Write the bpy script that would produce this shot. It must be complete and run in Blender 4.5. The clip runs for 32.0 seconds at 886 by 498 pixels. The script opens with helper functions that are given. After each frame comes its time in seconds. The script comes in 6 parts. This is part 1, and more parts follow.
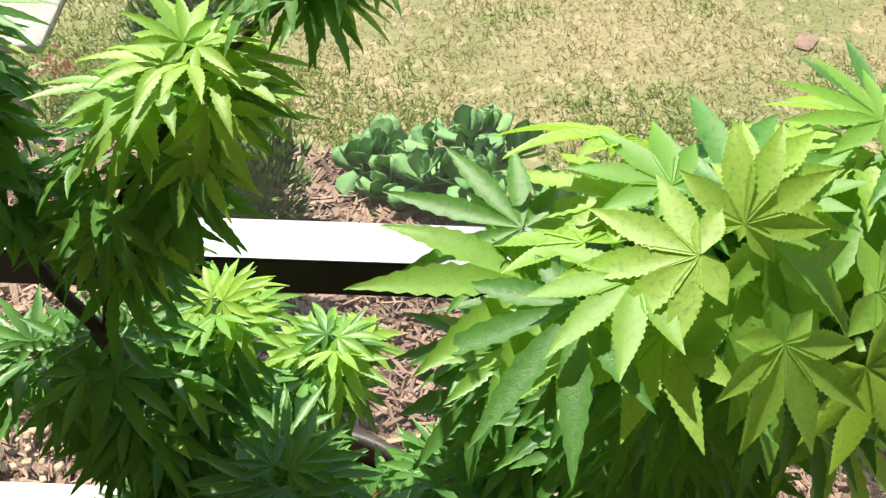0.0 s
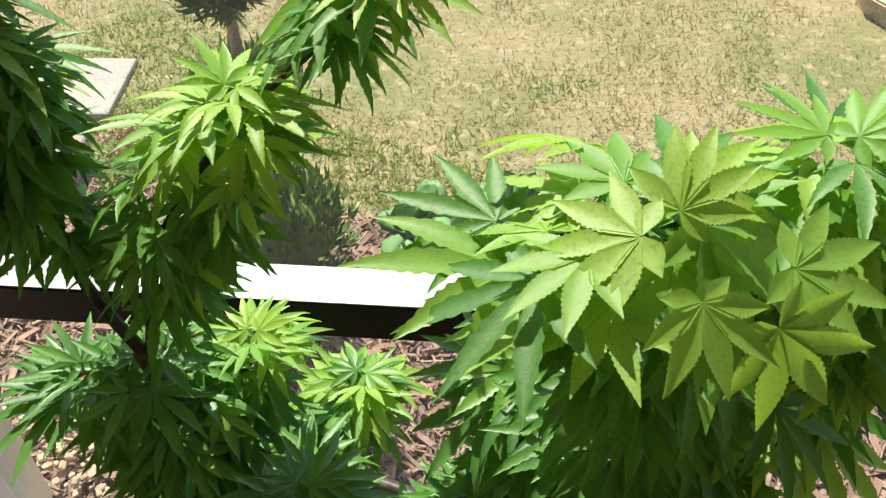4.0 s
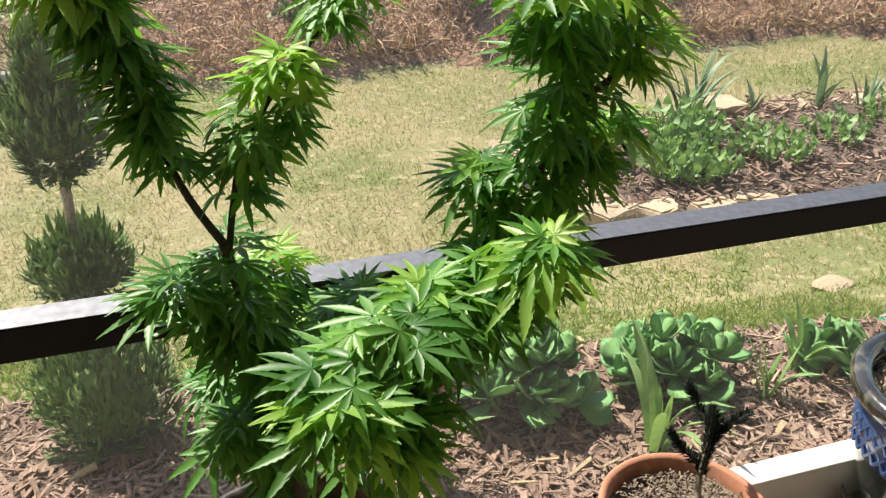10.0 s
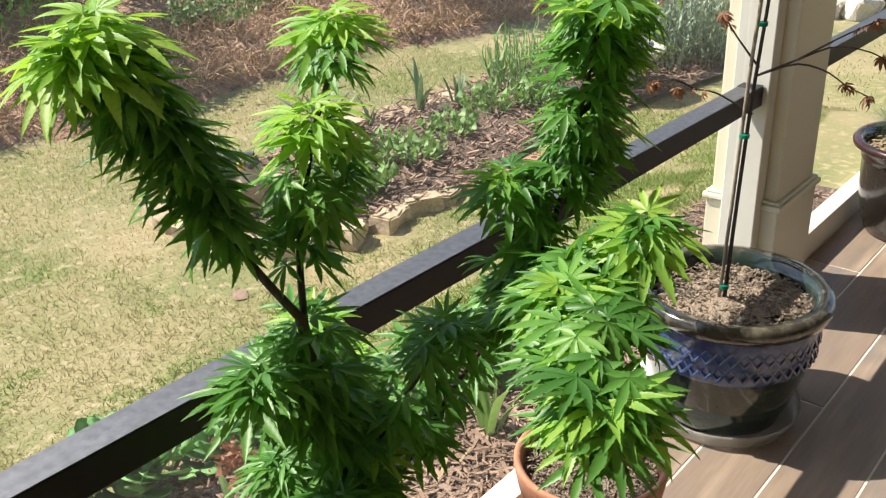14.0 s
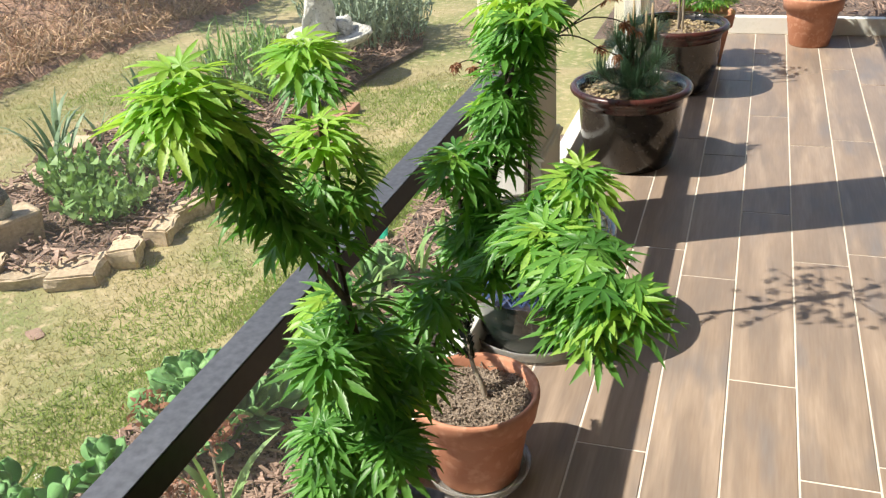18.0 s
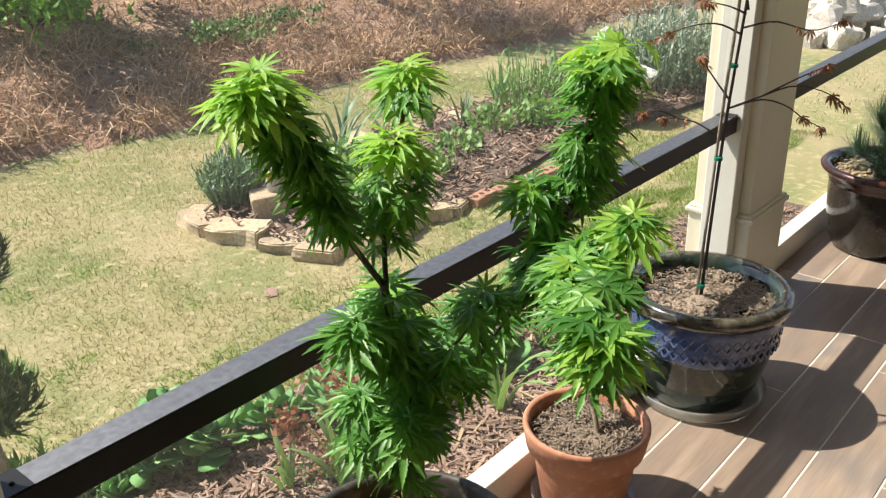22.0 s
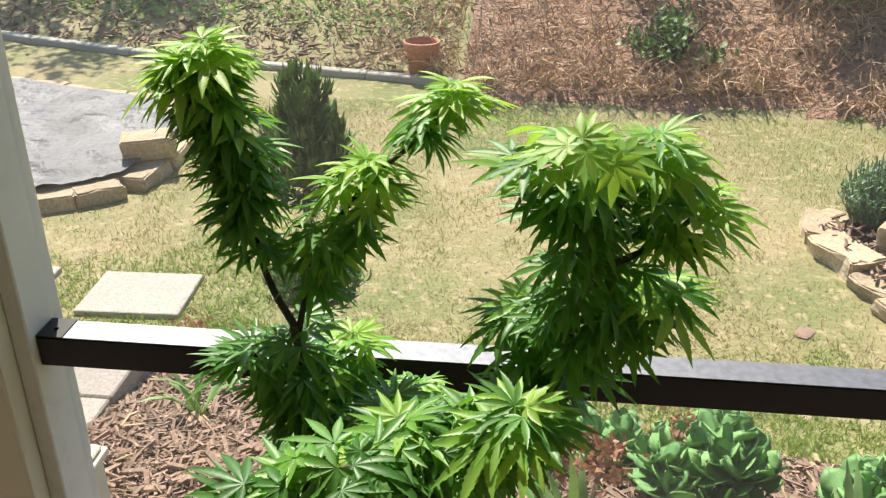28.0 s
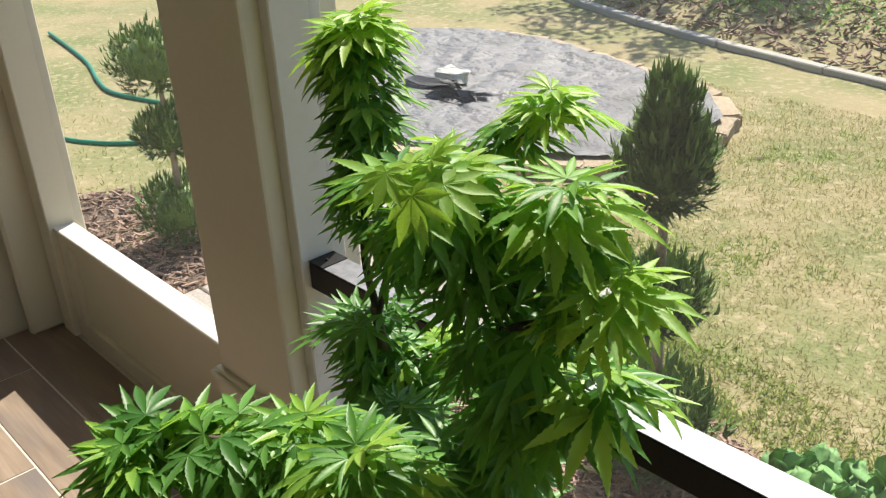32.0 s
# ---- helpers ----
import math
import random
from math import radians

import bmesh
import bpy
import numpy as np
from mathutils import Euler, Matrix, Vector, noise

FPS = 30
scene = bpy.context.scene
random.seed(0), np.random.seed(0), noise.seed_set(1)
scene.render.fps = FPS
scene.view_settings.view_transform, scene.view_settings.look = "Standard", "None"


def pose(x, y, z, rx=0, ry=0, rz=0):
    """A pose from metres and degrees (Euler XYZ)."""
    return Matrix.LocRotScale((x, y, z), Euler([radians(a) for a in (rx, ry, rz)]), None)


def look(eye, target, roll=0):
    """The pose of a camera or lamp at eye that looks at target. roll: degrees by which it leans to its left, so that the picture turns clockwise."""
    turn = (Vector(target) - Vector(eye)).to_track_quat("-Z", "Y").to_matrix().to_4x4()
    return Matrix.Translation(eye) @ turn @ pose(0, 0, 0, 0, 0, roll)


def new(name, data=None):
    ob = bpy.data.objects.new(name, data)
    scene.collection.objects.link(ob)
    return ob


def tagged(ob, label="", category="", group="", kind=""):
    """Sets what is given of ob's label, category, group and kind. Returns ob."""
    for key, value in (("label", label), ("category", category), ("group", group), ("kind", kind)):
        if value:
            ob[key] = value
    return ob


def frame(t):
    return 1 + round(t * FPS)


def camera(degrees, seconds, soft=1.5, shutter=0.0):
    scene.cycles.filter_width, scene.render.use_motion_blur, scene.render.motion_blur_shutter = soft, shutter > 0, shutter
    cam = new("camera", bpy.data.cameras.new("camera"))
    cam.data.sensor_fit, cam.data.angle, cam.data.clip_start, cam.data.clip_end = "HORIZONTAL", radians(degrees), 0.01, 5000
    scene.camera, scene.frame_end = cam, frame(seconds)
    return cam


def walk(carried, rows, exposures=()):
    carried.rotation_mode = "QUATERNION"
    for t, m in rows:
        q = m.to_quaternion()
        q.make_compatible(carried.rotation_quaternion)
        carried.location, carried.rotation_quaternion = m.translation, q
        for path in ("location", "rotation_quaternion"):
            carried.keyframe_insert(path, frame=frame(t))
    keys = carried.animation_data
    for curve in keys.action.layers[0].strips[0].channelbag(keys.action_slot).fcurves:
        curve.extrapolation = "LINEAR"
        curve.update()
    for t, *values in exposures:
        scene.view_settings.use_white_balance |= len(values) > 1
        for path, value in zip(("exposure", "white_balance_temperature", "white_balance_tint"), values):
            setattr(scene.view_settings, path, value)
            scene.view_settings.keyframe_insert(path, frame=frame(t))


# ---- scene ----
cam = camera(51.7, 32.0, 1.3)
PATH = [
    (0, (0.043, -0.055, 1.656), (0.011, 1.254, 0.145), 0.9),
    (0.5, (0.066, -0.048, 1.662), (0.035, 1.257, 0.147), 0.7),
    (1, (0.08, -0.057, 1.674), (0.02, 1.289, 0.196), 0.7),
    (1.5, (0.083, -0.06, 1.677), (0.058, 1.326, 0.235), 2.4),
    (2, (0.077, -0.057, 1.679), (0.03, 1.33, 0.239), 1.7),
    (2.5, (0.073, -0.066, 1.684), (-0.014, 1.306, 0.231), 0.4),
    (4.5, (0.077, -0.171, 1.646), (-0.09, 1.319, 0.329), -1.2),
    (5, (0.105, -0.31, 1.60), (-0.08, 1.305, 0.455), 0.3),
    (5.5, (0.118, -0.378, 1.615), (-0.125, 1.203, 0.415), 0.3),
    (6, (0.127, -0.538, 1.614), (-0.156, 1.086, 0.482), 0.2),
    (6.5, (0.089, -0.643, 1.616), (-0.203, 0.996, 0.508), 0.9),
    (7, (0.008, -0.735, 1.604), (-0.121, 0.947, 0.53), 0.8),
    (7.5, (-0.049, -0.793, 1.624), (0.004, 0.926, 0.604), 0.1),
    (8, (-0.107, -0.833, 1.622), (0.088, 0.889, 0.623), 0.3),
    (8.5, (-0.141, -0.854, 1.639), (0.093, 0.861, 0.637), 0.3),
    (9, (-0.152, -0.82, 1.636), (0.081, 0.905, 0.65), 0.7),
    (9.5, (-0.198, -0.768, 1.624), (0.166, 0.956, 0.676), 0.7),
    (10, (-0.316, -0.744, 1.6), (0.262, 0.943, 0.694), 0.5),
    (10.5, (-0.451, -0.746, 1.579), (0.29, 0.88, 0.68), -0.2),
    (11, (-0.519, -0.733, 1.574), (0.319, 0.825, 0.641), -1.2),
    (11.5, (-0.544, -0.657, 1.564), (0.39, 0.85, 0.638), -2.6),
    (12, (-0.578, -0.575, 1.569), (0.447, 0.89, 0.673), -3.9),
    (12.5, (-0.595, -0.517, 1.585), (0.521, 0.903, 0.725), -3.6),
    (13, (-0.687, -0.482, 1.57), (0.527, 0.861, 0.72), -2.1),
    (13.5, (-0.785, -0.445, 1.592), (0.515, 0.813, 0.739), -2.2),
    (15.5, (-0.998, -0.267, 1.612), (0.55, 0.732, 0.833), -2.8),
    (16, (-0.981, -0.157, 1.652), (0.608, 0.767, 0.864), -4.5),
    (16.5, (-0.988, -0.085, 1.657), (0.619, 0.783, 0.842), -4.5),
    (17, (-1.06, -0.102, 1.654), (0.573, 0.671, 0.795), -4.0),
    (17.5, (-1.192, -0.136, 1.692), (0.457, 0.545, 0.789), -4.5),
    (18, (-1.294, -0.169, 1.722), (0.387, 0.43, 0.819), -3.7),
    (18.5, (-1.367, -0.195, 1.736), (0.318, 0.402, 0.84), -1.6),
    (19, (-1.385, -0.27, 1.744), (0.252, 0.457, 0.854), -0.5),
    (19.5, (-1.344, -0.372, 1.757), (0.243, 0.461, 0.869), -1.3),
    (20, (-1.318, -0.455, 1.759), (0.222, 0.464, 0.875), -2.8),
    (20.5, (-1.291, -0.516, 1.763), (0.202, 0.484, 0.886), -2.9),
    (21, (-1.273, -0.573, 1.754), (0.174, 0.496, 0.88), -2.4),
    (21.5, (-1.262, -0.602, 1.753), (0.159, 0.519, 0.902), -1.6),
    (22, (-1.245, -0.624, 1.749), (0.148, 0.559, 0.937), -1.0),
    (22.5, (-1.211, -0.639, 1.775), (0.155, 0.589, 0.984), -1.2),
    (23, (-1.095, -0.641, 1.78), (0.273, 0.585, 0.991), -0.6),
    (23.5, (-0.981, -0.664, 1.768), (0.288, 0.636, 0.931), 0.4),
    (24, (-0.883, -0.677, 1.761), (0.277, 0.681, 0.86), 0.8),
    (24.5, (-0.78, -0.724, 1.757), (0.235, 0.744, 0.853), 0.5),
    (25, (-0.628, -0.823, 1.773), (0.252, 0.74, 0.888), 1.0),
    (25.5, (-0.497, -0.879, 1.775), (0.282, 0.734, 0.887), 0.6),
    (26, (-0.408, -0.872, 1.765), (0.178, 0.83, 0.893), -1.6),
    (26.5, (-0.296, -0.818, 1.751), (0.054, 0.932, 0.847), -1.7),
    (28.5, (0.152, -0.704, 1.743), (-0.126, 1.06, 0.842), -0.2),
    (29, (0.161, -0.675, 1.733), (-0.176, 1.064, 0.805), -1.6),
    (29.5, (0.275, -0.645, 1.737), (-0.304, 1.031, 0.811), -2.2),
    (30, (0.457, -0.601, 1.756), (-0.347, 1.002, 0.87), -2.4),
    (30.5, (0.47, -0.569, 1.749), (-0.422, 0.974, 0.84), -3.2),
    (31, (0.459, -0.496, 1.704), (-0.512, 0.955, 0.729), -2.9),
    (31.5, (0.542, -0.403, 1.679), (-0.635, 0.919, 0.747), -2.3),
    (32, (0.668, -0.316, 1.698), (-0.671, 0.883, 0.819), -3.0),
]
walk(cam, [(t, look(eye, target, roll)) for t, eye, target, roll in PATH], ((0, 1.20), (2.5, 1.12), (5.5, 1.05), (16, 1.08), (28, 1.08), (32, 0.98)))

# ---- world, sun ----
SUN = Vector((-0.250, 0.560, 0.790)).normalized()
world = bpy.data.worlds.new("sky")
scene.world = world
world.use_nodes = True
wn = world.node_tree
sky = wn.nodes.new("ShaderNodeTexSky")
sky.sky_type, sky.sun_disc = "NISHITA", False
sky.sun_elevation, sky.sun_rotation = math.asin(SUN.z), math.atan2(SUN.x, SUN.y)
wn.links.new(sky.outputs[0], wn.nodes["Background"].inputs[0])
wn.nodes["Background"].inputs[1].default_value = 0.098
sun_data = bpy.data.lights.new("sun", "SUN")
sun_data.energy, sun_data.angle, sun_data.color = 4.5, radians(0.53), (1.0, 0.935, 0.80)
sun = new("sun", sun_data)
sun.matrix_world = look((0, 0, 6), Vector((0, 0, 6)) - SUN)


# ---- materials ----
def node_mat(name):
    m = bpy.data.materials.new(name)
    m.use_nodes = True
    t = m.node_tree
    return m, t, t.nodes["Principled BSDF"], t.nodes, t.links


def mixed(t, a, b, fac):
    n = t.nodes.new("ShaderNodeMix")
    n.data_type = "RGBA"
    for sock, v in ((n.inputs[6], a), (n.inputs[7], b), (n.inputs[0], fac)):
        if isinstance(v, (tuple, list)):
            sock.default_value = (*v, 1.0)
        elif isinstance(v, (int, float)):
            sock.default_value = v
        else:
            t.links.new(v, sock)
    return n.outputs[2]


def noisy(t, scale, detail=4.0, stretch=None, lo=0.35, hi=0.65, space="Object"):
    """A noise between 0 and 1, spread by a map range; scale per metre."""
    co = t.nodes.new("ShaderNodeTexCoord")
    mp = t.nodes.new("ShaderNodeMapping")
    t.links.new(co.outputs[space], mp.inputs[0])
    if stretch:
        mp.inputs[3].default_value = stretch
    n = t.nodes.new("ShaderNodeTexNoise")
    n.inputs["Scale"].default_value, n.inputs["Detail"].default_value = scale, detail
    t.links.new(mp.outputs[0], n.inputs["Vector"])
    r = t.nodes.new("ShaderNodeMapRange")
    r.inputs[1].default_value, r.inputs[2].default_value = lo, hi
    t.links.new(n.outputs[0], r.inputs[0])
    return r.outputs[0]


def bumped(t, p, height, strength, distance):
    b = t.nodes.new("ShaderNodeBump")
    b.inputs["Strength"].default_value, b.inputs["Distance"].default_value = strength, distance
    t.links.new(height, b.inputs["Height"])
    t.links.new(b.outputs[0], p.inputs["Normal"])


def mat(name, c1, c2, rough=0.6, big=3.0, fine=60.0, bump=0.3, depth=0.002, stretch=None, metal=0.0, vary=0.0, c3=None, coat=0.0, spec=0.5, patchy=0.08):
    """Two colours on a coarse noise, a third on a fine one, relief, and a shift from piece to piece."""
    m, t, p, nodes, links = node_mat(name)
    a = noisy(t, big, 3.0, stretch)
    f = noisy(t, fine, 5.0, stretch, 0.3, 0.7)
    col = mixed(t, c1, c2, a)
    col = mixed(t, col, c3 if c3 else tuple(0.72 * v for v in c1), f if c3 is None else noisy(t, fine * 0.45, 4.0, stretch, 0.52, 0.68))
    if vary:
        info = nodes.new("ShaderNodeObjectInfo")
        isl = nodes.new("ShaderNodeNewGeometry")
        s = nodes.new("ShaderNodeMath")
        links.new(info.outputs["Random"], s.inputs[0])
        links.new(isl.outputs["Random Per Island"], s.inputs[1])
        fr = nodes.new("ShaderNodeMath")
        fr.operation = "FRACT"
        links.new(s.outputs[0], fr.inputs[0])
        r = nodes.new("ShaderNodeMapRange")
        r.inputs[3].default_value, r.inputs[4].default_value = 1 - vary, 1 + vary
        links.new(fr.outputs[0], r.inputs[0])
        h = nodes.new("ShaderNodeHueSaturation")
        links.new(r.outputs[0], h.inputs["Value"])
        links.new(col, h.inputs["Color"])
        col = h.outputs[0]
    links.new(col, p.inputs["Base Color"])
    rr = nodes.new("ShaderNodeMapRange")
    rr.inputs[3].default_value, rr.inputs[4].default_value = max(0.02, rough - patchy), min(1, rough + patchy)
    links.new(f, rr.inputs[0])
    links.new(rr.outputs[0], p.inputs["Roughness"])
    p.inputs["Metallic"].default_value, p.inputs["Coat Weight"].default_value = metal, coat
    p.inputs["Specular IOR Level"].default_value = spec
    if bump:
        bumped(t, p, f, bump, depth)
    return m


def leaf_mat(name, dark, light, through_col, vary=0.25, rough=0.5, share=0.42, vein=False, spec=0.35):
    """A leaf that lets light through; the tone drifts from leaf to leaf."""
    m, t, p, nodes, links = node_mat(name)
    info = nodes.new("ShaderNodeObjectInfo")
    isl = nodes.new("ShaderNodeNewGeometry")
    s = nodes.new("ShaderNodeMath")
    links.new(info.outputs["Random"], s.inputs[0])
    links.new(isl.outputs["Random Per Island"], s.inputs[1])
    fr = nodes.new("ShaderNodeMath")
    fr.operation = "FRACT"
    links.new(s.outputs[0], fr.inputs[0])
    col = mixed(t, dark, light, fr.outputs[0])
    f = noisy(t, 90.0, 4.0, None, 0.3, 0.7)
    col = mixed(t, col, tuple(0.8 * v for v in dark), noisy(t, 25.0, 2.0, None, 0.5, 0.8))
    links.new(col, p.inputs["Base Color"])
    p.inputs["Roughness"].default_value, p.inputs["Specular IOR Level"].default_value = rough, spec
    bumped(t, p, f, 0.16, 0.0008)
    tr = nodes.new("ShaderNodeBsdfTranslucent")
    links.new(mixed(t, through_col, tuple(0.75 * v for v in through_col), fr.outputs[0]), tr.inputs[0])
    mx = nodes.new("ShaderNodeMixShader")
    mx.inputs[0].default_value = share
    links.new(p.outputs[0], mx.inputs[1])
    links.new(tr.outputs[0], mx.inputs[2])
    links.new(mx.outputs[0], nodes["Material Output"].inputs[0])
    return m


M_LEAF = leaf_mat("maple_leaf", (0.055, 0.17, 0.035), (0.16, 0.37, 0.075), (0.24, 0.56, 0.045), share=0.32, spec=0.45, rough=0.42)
# Young growth, and the painted bright tone of sunlit outer and top leaves.
M_NEWLITLEAF = leaf_mat("young_sunlit_maple_leaf", (0.18, 0.40, 0.07), (0.42, 0.63, 0.11), (0.52, 0.83, 0.08), share=0.42, spec=0.5, rough=0.42)
M_BARK = mat("maple_bark", (0.10, 0.085, 0.05), (0.16, 0.14, 0.08), 0.8, 12, 140, 0.6, 0.002, (1, 1, 0.25))
M_DARKBARK = mat("dark_bark", (0.06, 0.045, 0.038), (0.13, 0.10, 0.08), 0.75, 14, 150, 0.5, 0.002, (1, 1, 0.25))
M_PAINT = mat("cream_paint", (0.75, 0.70, 0.55), (0.70, 0.65, 0.51), 0.45, 2.0, 120, 0.05, 0.001, c3=(0.73, 0.68, 0.53))
M_WHITE = mat("white_paint", (0.80, 0.78, 0.72), (0.74, 0.72, 0.66), 0.4, 3.0, 90, 0.05, 0.001, c3=(0.74, 0.72, 0.65))
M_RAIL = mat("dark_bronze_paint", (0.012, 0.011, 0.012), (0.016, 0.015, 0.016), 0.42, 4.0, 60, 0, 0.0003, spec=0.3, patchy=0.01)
# Paler metal for the rail's top, standing in for its sun and sky sheen.
M_RAILSHEEN = mat("rail_top_sheen", (0.19, 0.195, 0.215), (0.21, 0.215, 0.235), 0.56, 4.0, 60, 0, 0.0003, metal=0.85, patchy=0.006)
M_SIDING = mat("taupe_siding", (0.34, 0.31, 0.27), (0.38, 0.35, 0.30), 0.6, 2.0, 90, 0.1, 0.001)
M_GROUT = mat("pale_grout", (0.74, 0.68, 0.60), (0.68, 0.62, 0.55), 0.85, 8, 160, 0.3, 0.001)
M_LAWNSOIL = mat("dry_lawn", (0.31, 0.256, 0.134), (0.17, 0.19, 0.066), 0.95, 1.5, 45, 0.4, 0.008, c3=(0.37, 0.31, 0.18))
M_MULCHSOIL = mat("mulch_soil", (0.14, 0.095, 0.072), (0.20, 0.145, 0.115), 0.95, 6, 60, 0.9, 0.012)
M_CHIP = mat("bark_chip", (0.29, 0.19, 0.14), (0.42, 0.30, 0.235), 0.9, 9, 120, 0.5, 0.002, (1, 0.2, 1), vary=0.26)
M_STRAW = mat("dead_grass", (0.49, 0.32, 0.195), (0.62, 0.45, 0.29), 0.85, 3, 60, 0.2, 0.002, vary=0.38)
M_BANKSOIL = mat("straw_covered_soil", (0.30, 0.175, 0.115), (0.40, 0.25, 0.17), 0.95, 2.0, 34, 0.9, 0.02, c3=(0.14, 0.09, 0.06))
M_GRASS = leaf_mat("lawn_grass", (0.31, 0.285, 0.12), (0.44, 0.40, 0.19), (0.40, 0.385, 0.15), share=0.5)
M_DRYGRASS = leaf_mat("dry_lawn_grass", (0.33, 0.28, 0.155), (0.50, 0.42, 0.27), (0.44, 0.38, 0.21), share=0.5)
M_GREENGRASS = leaf_mat("green_lawn_grass", (0.19, 0.26, 0.06), (0.31, 0.38, 0.105), (0.33, 0.44, 0.10), share=0.5)
M_STONE = mat("sandstone", (0.46, 0.355, 0.235), (0.56, 0.46, 0.325), 0.85, 5, 60, 0.35, 0.004, vary=0.16)
M_PALESTONE = mat("pale_stone", (0.58, 0.53, 0.46), (0.68, 0.64, 0.57), 0.85, 6, 60, 0.6, 0.008, vary=0.2)
M_CONCRETE = mat("concrete", (0.42, 0.40, 0.35), (0.47, 0.45, 0.40), 0.88, 4, 120, 0.12, 0.002)
M_PATH = mat("pinkish_paver", (0.37, 0.33, 0.30), (0.42, 0.375, 0.345), 0.85, 4, 120, 0.12, 0.002, vary=0.06)
M_TERRA = mat("terracotta", (0.43, 0.18, 0.10), (0.50, 0.23, 0.14), 0.75, 7, 80, 0.2, 0.0015, c3=(0.55, 0.28, 0.18))
M_BLACKPOT = mat("dark_weathered_resin", (0.030, 0.028, 0.027), (0.06, 0.05, 0.042), 0.5, 9, 70, 0.3, 0.001, c3=(0.12, 0.10, 0.085))
M_MOSS = mat("dry_moss", (0.36, 0.22, 0.075), (0.50, 0.34, 0.13), 0.95, 30, 180, 0.9, 0.006, vary=0.3)
M_SOIL = mat("dry_potting_soil", (0.30, 0.23, 0.17), (0.42, 0.34, 0.27), 0.95, 30, 160, 0.9, 0.006, vary=0.35)

# ---- building helpers ----
def obj(name, bm, material, parent=None, label="", smooth=False):
    me = bpy.data.meshes.new(name)
    bm.to_mesh(me)
    bm.free()
    if smooth:
        for poly in me.polygons:
            poly.use_smooth = True
    for m in (material if isinstance(material, (list, tuple)) else [material]):
        me.materials.append(m)
    ob = new(name, me)
    if parent:
        ob.parent = parent
    if label:
        ob["label"] = label
    return ob


def part(name, bm, material, parent, label="", smooth=False):
    """Links a bmesh as one mesh object under a thing or a part."""
    return obj(name, bm, material, parent, label, smooth)


def base(name, at, label, category, group="", kind="", turn=0.0):
    ob = new(name)
    ob.matrix_world = pose(*at, 0, 0, turn)
    return tagged(ob, label, category, group, kind)


def box(x0, x1, y0, y1, z0, z1, bevel=0.0, segments=1, bm=None):
    out = bm or bmesh.new()
    made = bmesh.ops.create_cube(out, size=1.0, matrix=Matrix.Translation(((x0 + x1) / 2, (y0 + y1) / 2, (z0 + z1) / 2)) @ Matrix.Diagonal((x1 - x0, y1 - y0, z1 - z0, 1)))
    if bevel:
        edges = {e for v in made["verts"] for e in v.link_edges}
        bmesh.ops.bevel(out, geom=list(edges), offset=bevel, segments=segments, affect="EDGES", profile=0.5)
    return out


def lathe(profile, steps=40, wobble=0.0, closed=False, seed=0):
    """A body of revolution from (radius, height) pairs."""
    bm = bmesh.new()
    rings = []
    for i, (r, z) in enumerate(profile):
        rings.append([bm.verts.new((r * (1 + wobble * noise.noise((math.cos(a) * 2, math.sin(a) * 2, z * 6 + seed))) * math.cos(a), r * (1 + wobble * noise.noise((math.cos(a) * 2, math.sin(a) * 2, z * 6 + seed))) * math.sin(a), z)) for a in (2 * math.pi * k / steps for k in range(steps))])
    for a, b in zip(rings, rings[1:]):
        for k in range(steps):
            bm.faces.new((a[k], a[(k + 1) % steps], b[(k + 1) % steps], b[k]))
    if profile[0][0] > 1e-4:
        bm.faces.new(rings[0][::-1])
    if not closed and profile[-1][0] > 1e-4:
        bm.faces.new(rings[-1])
    bmesh.ops.remove_doubles(bm, verts=bm.verts[:], dist=1e-5)
    return bm


def tube(points, radii, sides=8, bm=None, cap=True):
    """A bent tube through the points, tapering by the radii."""
    out = bm or bmesh.new()
    pts = [Vector(p) for p in points]
    if isinstance(radii, (int, float)):
        radii = [radii] * len(pts)
    side, rings = None, []
    for i, p in enumerate(pts):
        d = (pts[min(i + 1, len(pts) - 1)] - pts[max(i - 1, 0)]).normalized()
        if side is None:
            side = d.orthogonal().normalized()
        side = (side - d * side.dot(d)).normalized()
        up = d.cross(side)
        rings.append([out.verts.new(p + radii[i] * (side * math.cos(a) + up * math.sin(a))) for a in (2 * math.pi * k / sides for k in range(sides))])
    for a, b in zip(rings, rings[1:]):
        for k in range(sides):
            out.faces.new((a[k], a[(k + 1) % sides], b[(k + 1) % sides], b[k]))
    if cap:
        out.faces.new(rings[0][::-1])
        out.faces.new(rings[-1])
    return out


def curve_pts(points, n):
    """n points on a smooth line through the given ones."""
    p = [Vector(q) for q in points]
    p = [2 * p[0] - p[1]] + p + [2 * p[-1] - p[-2]]
    out = []
    for k in range(n):
        u = k / (n - 1) * (len(p) - 3)
        i = min(int(u), len(p) - 4)
        f = u - i
        a, b, c, d = p[i:i + 4]
        out.append(0.5 * (2 * b + (c - a) * f + (2 * a - 5 * b + 4 * c - d) * f * f + (3 * b - a - 3 * c + d) * f ** 3))
    return out


